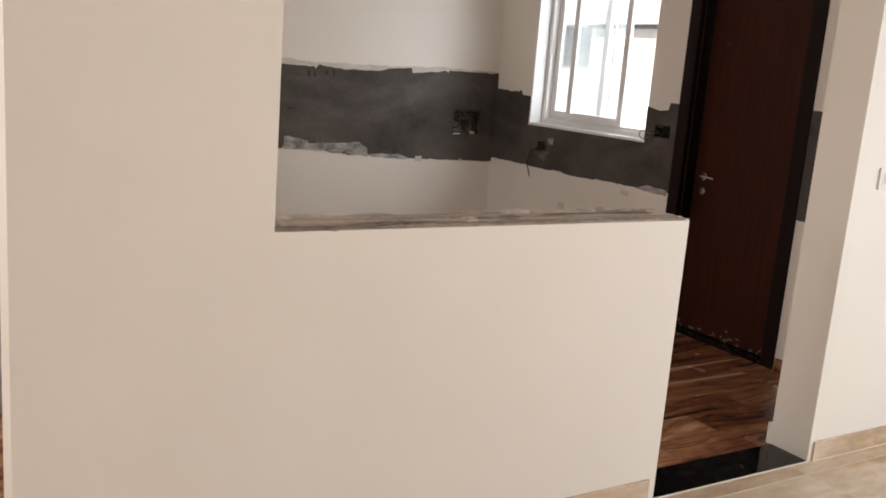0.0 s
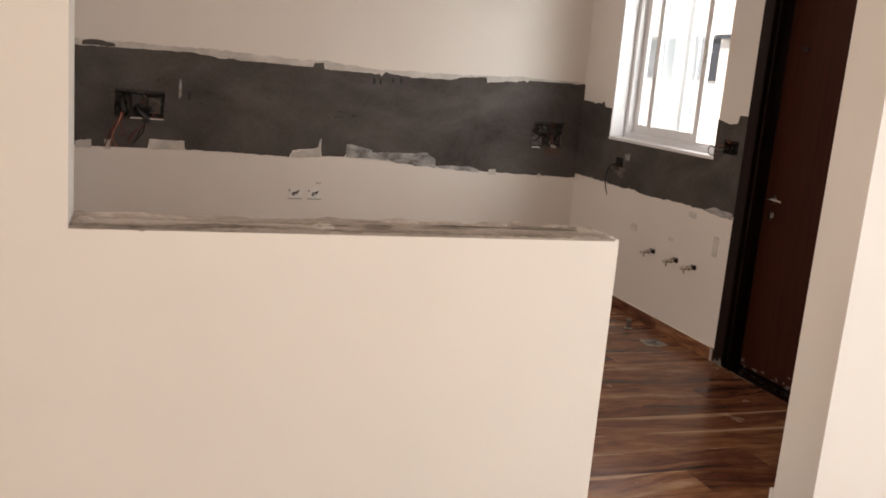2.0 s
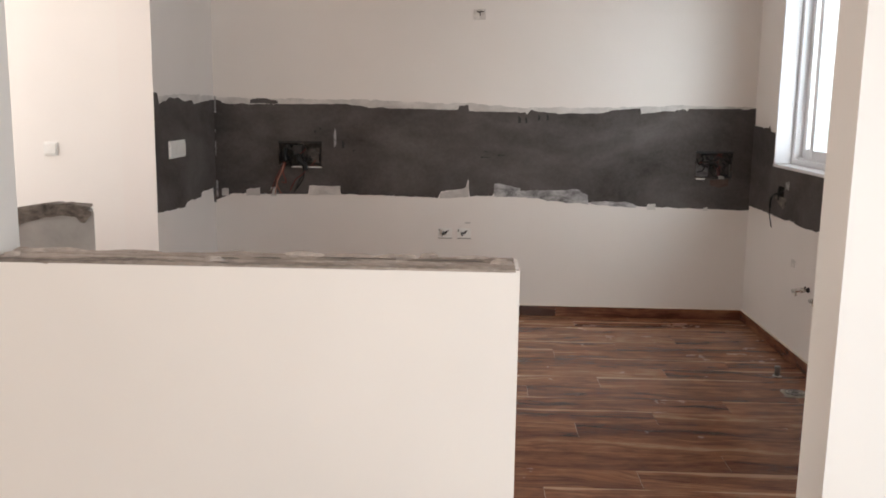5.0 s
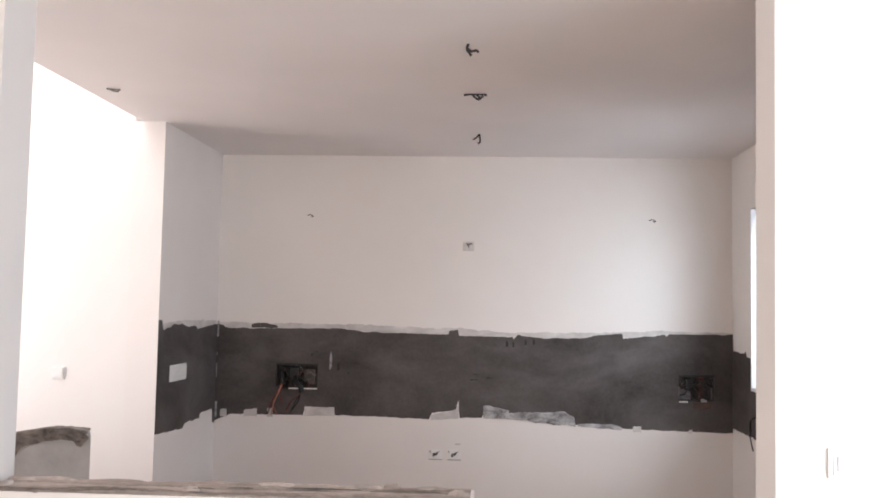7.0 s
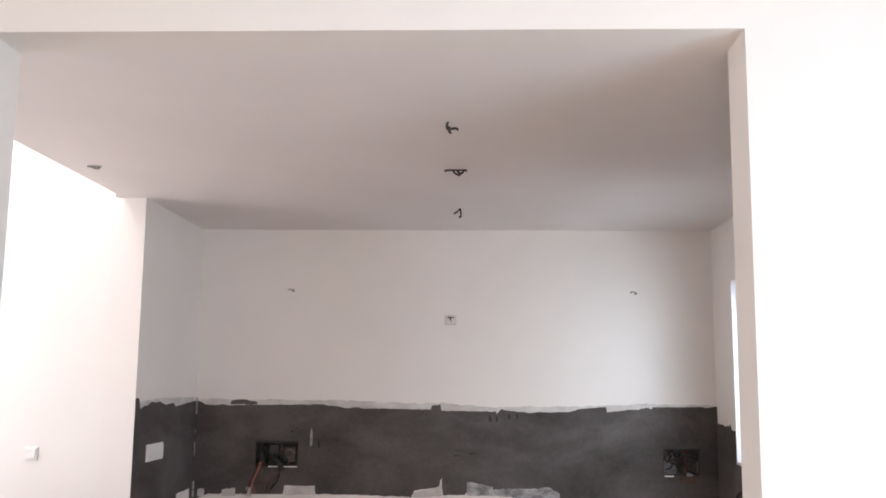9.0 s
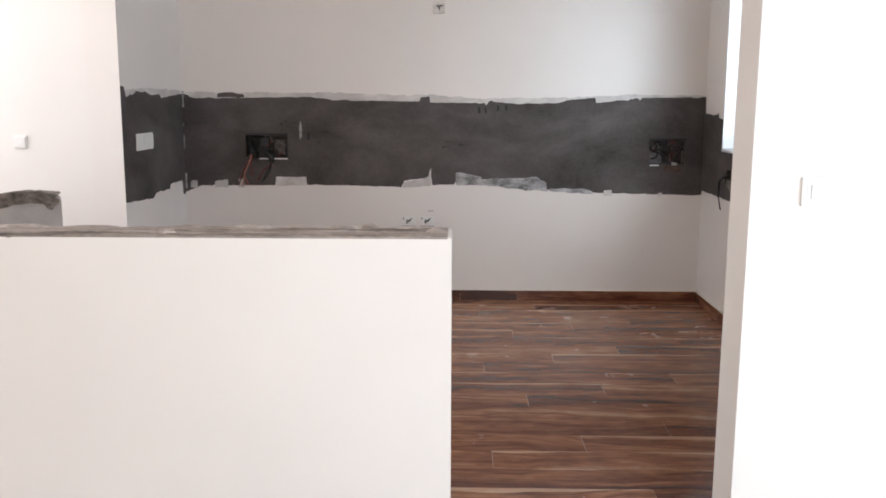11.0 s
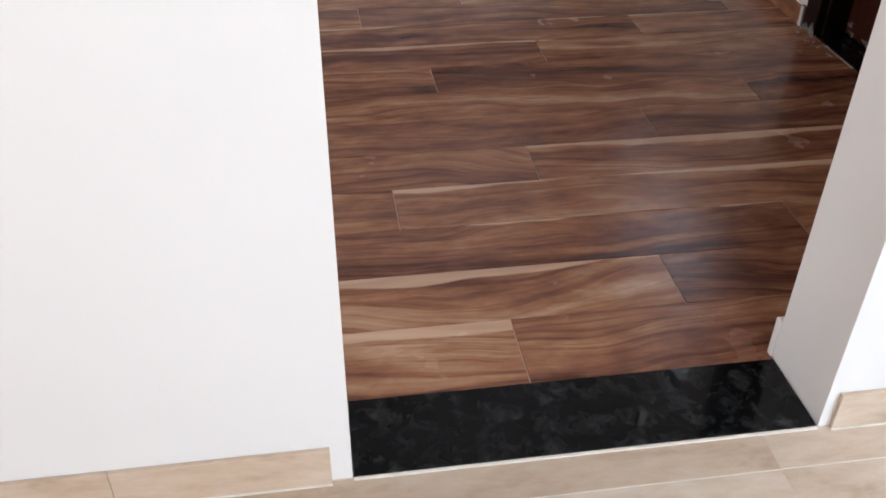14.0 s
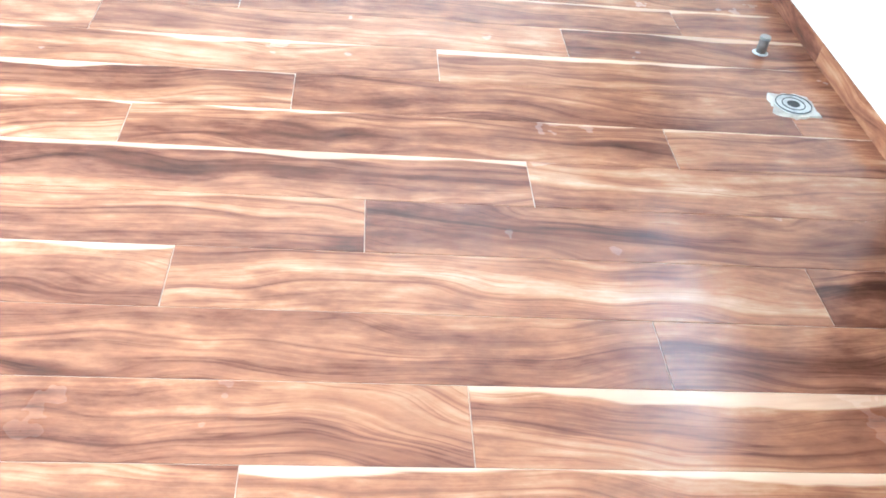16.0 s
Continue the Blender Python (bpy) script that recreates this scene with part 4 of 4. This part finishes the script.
loose_wires(box_c, hw_, hh_, 0.05, 5, 12, (BLACK, RUST, ORANGE))
wire(box_c, "hanging_wire", [(-0.05, 0.02, -0.01), (-0.09, -0.03, -0.02), (-0.14, -0.04, -0.005), (-0.18, -0.03, -0.035), (-0.15, -0.03, -0.06), (-0.10, -0.025, -0.045)], 0.0035, PVC)
wire(box_c, "hanging_wire", [(-0.05, 0.02, 0.0), (-0.085, -0.03, 0.0), (-0.075, -0.03, -0.05)], 0.003, ORANGE)

box_d, hw_, hh_ = junction("junction_box", "small open wall box under the window with drooping black cable", "y", BOXS, metal=BOXGREY)
loose_wires(box_d, hw_, hh_, 0.05, 3, 14, (BLACK, RUST))
taped_lead(box_d, [(0.03, 0.02, 0.0), (0.01, -0.035, -0.015), (-0.05, -0.045, -0.035), (-0.10, -0.04, -0.075), (-0.125, -0.03, -0.12)], 0.0085, BLACK, 9)
wire(box_d, "hanging_wire", [(-0.12, -0.03, -0.11), (-0.13, -0.03, -0.15), (-0.115, -0.028, -0.19), (-0.10, -0.02, -0.245)], 0.004, RUST)
wire(box_d, "hanging_wire", [(-0.02, 0.03, 0.01), (0.02, -0.03, 0.02), (0.05, -0.04, -0.01), (0.035, -0.035, -0.05)], 0.004, BLACK)
strip("chipped_cement", "y", XR, -1, 3.19, 3.40, [(3.19, 0.93), (3.24, 0.90), (3.30, 0.925), (3.40, 0.955)], [(3.19, 0.974), (3.40, 0.974)], 0.0052, DARKTOP, wall_right, 52.0, 0.012, 0.005)
strip("cement_patch", "y", XR, -1, 3.15, 3.22, [(3.15, 1.03), (3.22, 1.03)], [(3.15, 1.09), (3.22, 1.075)], 0.0055, SMEAR, wall_right, 30.0, 0.008, 0.004)


# Bare lamp points on the ceiling and the walls.
def wire_tuft(name, label, at, curls, material, r=0.004):
    thing = tagged(empty(name, at), label, "wiring")
    for c in curls:
        wire(thing, "wire", [tuple(0.72 * v for v in p) for p in c], r * 0.85, material)
    return thing


wire_tuft("ceiling_wire_point", "taped black lamp wires hanging from the ceiling", (-0.055, 1.06, ZC),
          [[(-0.02, 0, 0.0), (-0.028, 0, -0.03), (-0.012, 0, -0.055)], [(-0.02, 0, -0.03), (0.0, -0.02, -0.05), (0.03, -0.02, -0.045), (0.042, -0.01, -0.055)],
           [(-0.015, 0, -0.03), (-0.01, -0.01, -0.06), (0.0, -0.01, -0.075)]], BLACK, 0.007)
wire_tuft("ceiling_wire_point", "taped black lamp wires with a thin strip on the ceiling", (-0.05, 1.97, ZC),
          [[(-0.09, 0, -0.012), (-0.05, 0, -0.004), (0.05, 0, -0.004), (0.08, 0, -0.012)], [(-0.03, 0, 0.0), (-0.01, -0.02, -0.03), (0.02, -0.01, -0.045), (0.035, 0, -0.03)],
           [(0.0, 0, 0.0), (0.03, -0.02, -0.035), (0.055, -0.02, -0.02)]], BLACK, 0.007)
wire_tuft("ceiling_wire_point", "short black lamp wires hanging from the ceiling", (-0.07, 3.09, ZC),
          [[(0.03, 0, 0.0), (0.01, -0.01, -0.03), (-0.025, -0.01, -0.05)], [(0.035, 0, 0.0), (0.04, -0.01, -0.07), (0.02, -0.01, -0.085)]], BLACK, 0.007)
wire_tuft("ceiling_wire_point", "pale wire ends at a ceiling lamp point", (-2.0, 1.88, ZC),
          [[(-0.05, 0, -0.006), (0.0, -0.01, -0.012), (0.05, 0.01, -0.01)], [(-0.03, 0.01, -0.008), (0.01, 0.02, -0.02), (0.03, 0.03, -0.012)]], PVC, 0.005)
for x, z in ((-1.335, 2.366), (1.235, 2.358)):
    wire_tuft("wall_wire_point", "small plaster patch with clipped wire ends", (x, YB, z),
              [[(-0.03, 0.0, 0.005), (0.0, -0.02, 0.01), (0.03, -0.015, 0.002)], [(0.01, 0.0, -0.005), (0.03, -0.015, -0.012), (0.035, -0.02, 0.002)]], PVC, 0.005)
wire_tuft("wall_wire_point", "two taped black wire ends above the opening", (0.364, 0.0, 2.948),
          [[(-0.024, 0.0, 0.028), (-0.012, -0.02, 0.020), (0.012, -0.025, 0.026), (0.024, -0.02, 0.026)], [(-0.008, 0.0, -0.004), (0.004, -0.02, -0.012), (-0.010, -0.02, -0.024)],
           [(0.006, 0.0, 0.0), (0.012, -0.02, -0.008), (0.004, -0.02, -0.02)]], BLACK, 0.0055)


# ---- taps and wall marks ----
def tap(at):
    """An angle valve sticking out of the wall: flange, body, spindle, lever, outlet."""
    thing = tagged(empty("angle_valve", at, -90), "short metal valve stub with dark flange on the white wall", "tap", "valves under the window")
    part("flange", cyl(bmesh.new(), (0, 0, 0), (0, -0.010, 0), 0.017, 0.014, 20), RUST, thing, "dark wall flange")
    bm = cyl(bmesh.new(), (0, -0.010, 0), (0, -0.085, -0.004), 0.0115)
    cyl(bm, (0, -0.030, -0.001), (0, -0.046, -0.002), 0.016, n=6)
    part("body", bm, CHROME, thing)
    part("cap", cyl(bmesh.new(), (0, -0.085, -0.004), (0, -0.098, -0.005), 0.014, 0.012), PATCH, thing, "pale plug")
    part("spindle", cyl(bmesh.new(), (0, -0.022, 0.008), (0, -0.024, 0.021), 0.005), RUST, thing)
    part("outlet", tube(bmesh.new(), [(0, -0.07, -0.004), (0, -0.074, -0.016), (0, -0.073, -0.036)], 0.0055, 8), CHROME, thing)
    return thing


for y in (2.70, 2.425, 2.225):
    tap((XR, y, 0.492))
for y, z, w, hgt in ((2.985, 0.575, 0.075, 0.05), (2.32, 0.785, 0.08, 0.035), (2.05, 0.60, 0.045, 0.12), (2.52, 0.60, 0.05, 0.02)):
    strip("cement_patch", "y", XR, -1, y - w / 2, y + w / 2, [(y - w / 2, z), (y + w / 2, z)], [(y - w / 2, z + hgt), (y + w / 2, z + hgt)], 0.003, FAINT, wall_right, y, 0.008, 0.005)
strip("cement_patch", "x", YB, -1, -0.205, -0.165, [(-0.205, 0.672), (-0.165, 0.672)], [(-0.205, 0.684), (-0.165, 0.686)], 0.003, THIN, wall_back, 33.0, 0.003, 0.004)

# ---- floor drain and pipe ----
drain = tagged(empty("floor_drain", (1.637, 2.272, 0)), "round perforated steel floor drain set in pale cement", "drain")
bm, n = bmesh.new(), 36
ring = []
for i in range(n):
    a = 2 * math.pi * i / n
    sq = 0.068 / max(abs(math.cos(a)), abs(math.sin(a))) ** 0.75
    r = sq * (1 + 0.30 * noise.noise((math.cos(a) * 3, math.sin(a) * 3, 2.0)))
    ring.append((r * math.cos(a), r * math.sin(a)))
lo = [bm.verts.new((x, y, 0.0)) for x, y in ring]
hi = [bm.verts.new((x * 0.95, y * 0.95, 0.005)) for x, y in ring]
bm.faces.new(hi)
for i in range(n):
    bm.faces.new((lo[i], lo[(i + 1) % n], hi[(i + 1) % n], hi[i]))
part("cement_collar", bm, cement("dirty_collar_cement", (0.24, 0.205, 0.17), (0.56, 0.51, 0.44), 14), drain, "rough pale cement collar")
DRAINSTEEL = simple("drain_steel", (0.44, 0.43, 0.41), 0.45, 0.5, vary=0.3, scale=50)
part("plate", cyl(bmesh.new(), (0, 0, 0.004), (0, 0, 0.0085), 0.056, 0.054, 32), DRAINSTEEL, drain, "dusty steel drain plate")
for k, rad in enumerate((0.024, 0.034, 0.044, 0.053)):
    part("ring", tube(bmesh.new(), [(rad * math.cos(2 * math.pi * i / 24), rad * math.sin(2 * math.pi * i / 24), 0.0088) for i in range(25)], 0.0018, 6, 2), (DRAINSTEEL, BLACK)[k % 2], drain)
part("outlet", cyl(bmesh.new(), (0, 0, 0.008), (0, 0, 0.0098), 0.019, n=20), BLACK, drain, "dark outlet hole")

pipe = tagged(empty("pipe_stub", (1.645, 2.60, 0)), "short dark capped plastic pipe rising from the floor", "pipe")
part("pipe", cyl(bmesh.new(), (0, 0, 0), (0, 0, 0.050), 0.016, n=20), simple("stained_pipe", (0.10, 0.08, 0.068), 0.5, vary=0.3, scale=60), pipe)
part("cap", cyl(bmesh.new(), (0, 0, 0.050), (0, 0, 0.058), 0.018, 0.017, 20), PVC, pipe, "grey cap")
part("collar", cyl(bmesh.new(), (0, 0, 0), (0, 0, 0.003), 0.026, 0.022, 20), PATCH, pipe)

# Filler and plaster crumbs at the foot of the door.
strip("filler", "y", XR - 0.012, -1, 1.916, 1.934, [(1.916, 0.0), (1.934, 0.0)], [(1.916, 0.078), (1.934, 0.072)], 0.004, PATCH, wall_right, 41.0, 0.004, 0.003)
SPLASH = cement("plaster_splash", (0.05, 0.04, 0.035), (0.30, 0.27, 0.25), 40)
rnd = random.Random(11)
for k in range(34):
    y, z = rnd.uniform(1.06, 1.80), 0.014 + abs(rnd.gauss(0, 0.030))
    w, hgt = rnd.uniform(0.004, 0.022), rnd.uniform(0.003, 0.014)
    strip("plaster_splash", "y", leafx, -1, y - w, y + w, [(y - w, z), (y, z - hgt * 0.3), (y + w, z + 0.002)], [(y - w, z + 0.002), (y, z + hgt), (y + w, z + 0.003)], 0.0012, SPLASH, leaf, 60 + k, 0.005, 0.004)
for y0, y1, z1 in ((1.815, 1.86, 0.05), (1.86, 1.90, 0.03)):
    strip("plaster_splash", "y", XR - 0.012, -1, y0, y1, [(y0, 0.001), (y1, 0.001)], [(y0, 0.010), ((y0 + y1) / 2, z1), (y1, 0.012)], 0.0015, SPLASH, wall_right, y0 * 9, 0.006, 0.004)
crumbs = tagged(empty("plaster_crumbs", (XR - 0.03, 1.80, 0)), "grey plaster crumbs and smears at the door foot", "debris", kind="stuff")
bm, rnd = bmesh.new(), random.Random(5)
for k in range(26):
    cx, cy, r = rnd.gauss(0.0, 0.014), rnd.uniform(-0.16, 0.12), rnd.uniform(0.0015, 0.0065)
    top = bm.verts.new((cx, cy, r * 0.35))
    rim = [bm.verts.new((cx + r * rnd.uniform(0.6, 1.3) * math.cos(a), cy + r * rnd.uniform(0.6, 1.6) * math.sin(a), 0.0)) for a in (0.2, 1.3, 2.4, 3.6, 4.7, 5.6)]
    for i in range(6):
        bm.faces.new((rim[i], rim[(i + 1) % 6], top))
part("crumb", bm, PLASTERSHADE, crumbs)

# A fleck of dirt on the hall floor.
fleck = tagged(part("dirt_fleck", tube(bmesh.new(), [(-0.184, -0.150, 0.003), (-0.178, -0.156, 0.005), (-0.180, -0.166, 0.003)], 0.003), RUST), "small dark curl of dirt on the tiles", "debris")


# ---- baseboards ----
def board(name, label, runs, material, hgt, side=None):
    """A tile baseboard: pieces butted end to end along a wall."""
    thing = tagged(empty(name, (0, 0, 0)), label, "baseboard", kind="structure")
    for x0, x1, y0, y1 in runs:
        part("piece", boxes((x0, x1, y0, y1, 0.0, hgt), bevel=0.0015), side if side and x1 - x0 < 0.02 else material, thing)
    return thing


JOINT = 0.0004
runs = []
x = -0.037
while x > -2.2:
    nx = -0.415 if x > -0.4 else max(x - 0.6, -2.2)
    runs.append((nx + JOINT, x - JOINT, -0.010, 0.0))
    x = nx
x = 0.927
while x < X1 - 0.05:
    nx = min(x + 0.6, X1)
    runs.append((x + JOINT, nx - JOINT, -0.010, 0.0))
    x = nx
board("baseboard_hall", "beige marble-look tile baseboard along the cream wall", runs, BEIGE, 0.089)
for a, b in ((-2.2, -0.037), (0.927, X1)):
    tagged(part("grout_line", boxes((a, b, -0.0135, -0.010, -0.001, 0.0025)), HGROUT), "pale grout line under the beige baseboard", "grout", kind="structure")
runs = [(a + JOINT, b - JOINT, YB - 0.012, YB) for a, b in ((XL, -1.4), (-1.4, 0.04), (0.04, 0.47), (0.47, XR))]
runs += [(XR - 0.012, XR, a + JOINT, b - JOINT) for a, b in ((DOOR[1] + 0.01, 2.55), (2.55, YB - 0.013), (TH, DOOR[0] - 0.01))]
runs += [(XL, XL + 0.012, YW, YB - 0.013), (-1.94, -1.0, TH, TH + 0.012), (-1.0, -0.002, TH, TH + 0.012), (JAMB + 0.015, XR - 0.013, TH, TH + 0.012)]
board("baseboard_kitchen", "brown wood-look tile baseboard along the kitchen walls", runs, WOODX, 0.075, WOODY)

tagged(part("baseboard_end", boxes((JAMB - 0.005, JAMB + 0.014, TH + 0.001, TH + 0.018, 0.0, 0.098), bevel=0.003), KWALL), "white plastered end of the kitchen baseboard", "baseboard", kind="structure")

# Pale lines: the kitchen baseboard's top-edge highlight set in as colour, and grout along the granite.
for nm, dims in (("edge_highlight", (XL + 0.013, XR - 0.013, YB - 0.014, YB, 0.0752, 0.080)), ("edge_highlight", (XR - 0.014, XR, DOOR[1] + 0.026, YB - 0.014, 0.0752, 0.080)),
                 ("grout_line", (0.002, JAMB - 0.002, -0.007, -0.0005, -0.002, 0.003))):
    tagged(part(nm, boxes(dims, bevel=0.001), HGROUT), "thin pale line along the tiles, baseboard highlight and granite grout", "grout", kind="structure")

# ---- floor pieces ----
def piece_mesh(name, lx, ly, thick, material, chamfer):
    bm = bmesh.new()
    v = [bm.verts.new(p) for p in ((0, 0, -thick), (lx, 0, -thick), (lx, ly, -thick), (0, ly, -thick), (0, 0, -chamfer), (lx, 0, -chamfer), (lx, ly, -chamfer), (0, ly, -chamfer),
                                   (chamfer, chamfer, 0), (lx - chamfer, chamfer, 0), (lx - chamfer, ly - chamfer, 0), (chamfer, ly - chamfer, 0))]
    for q in ((8, 9, 10, 11), (4, 5, 9, 8), (5, 6, 10, 9), (6, 7, 11, 10), (7, 4, 8, 11), (0, 1, 5, 4), (1, 2, 6, 5), (2, 3, 7, 6), (3, 0, 4, 7)):
        bm.faces.new([v[i] for i in q])
    me = bpy.data.meshes.new(name)
    bm.to_mesh(me)
    bm.free()
    me.materials.append(material)
    return me


shapes = {}


def lay(name, parent, x0, y0, x1, y1, material, gap, chamfer, side=None):
    side = gap if side is None else side
    key = (name, round(x1 - x0, 3), round(y1 - y0, 3))
    if key not in shapes:
        shapes[key] = piece_mesh(name, x1 - x0 - side, y1 - y0 - gap, 0.008, material, chamfer)
    ob = new(name, shapes[key])
    ob.location = (x0 + side / 2, y0 + gap / 2, 0.0)
    ob.parent = parent


PITCH, LONG = 0.1903, 1.438
row, y = 0, 0.193
while y < YB - 0.02:
    y1 = min(0.2085 + PITCH * (row + 1), YB)
    x = 0.377 + 0.411 * row
    while x > XV:
        x -= LONG
    while x < XR:
        a, b = max(x, XV), min(x + LONG, XR)
        if b - a > 0.02:
            lay("plank", floor_kitchen, a, y, b, y1, WOOD, 0.0020, 0.0004)
        x += LONG
    y, row = y1, row + 1

y = 0.0
for depth in [0.091] + [0.6] * 10:
    x = -0.413 - 4 * 1.2
    while x < X1:
        lay("tile", floor_hall, x, y - depth, x + 1.2, y, BEIGE, 0.0028, 0.0003, 0.0006)
        x += 1.2
    y -= depth
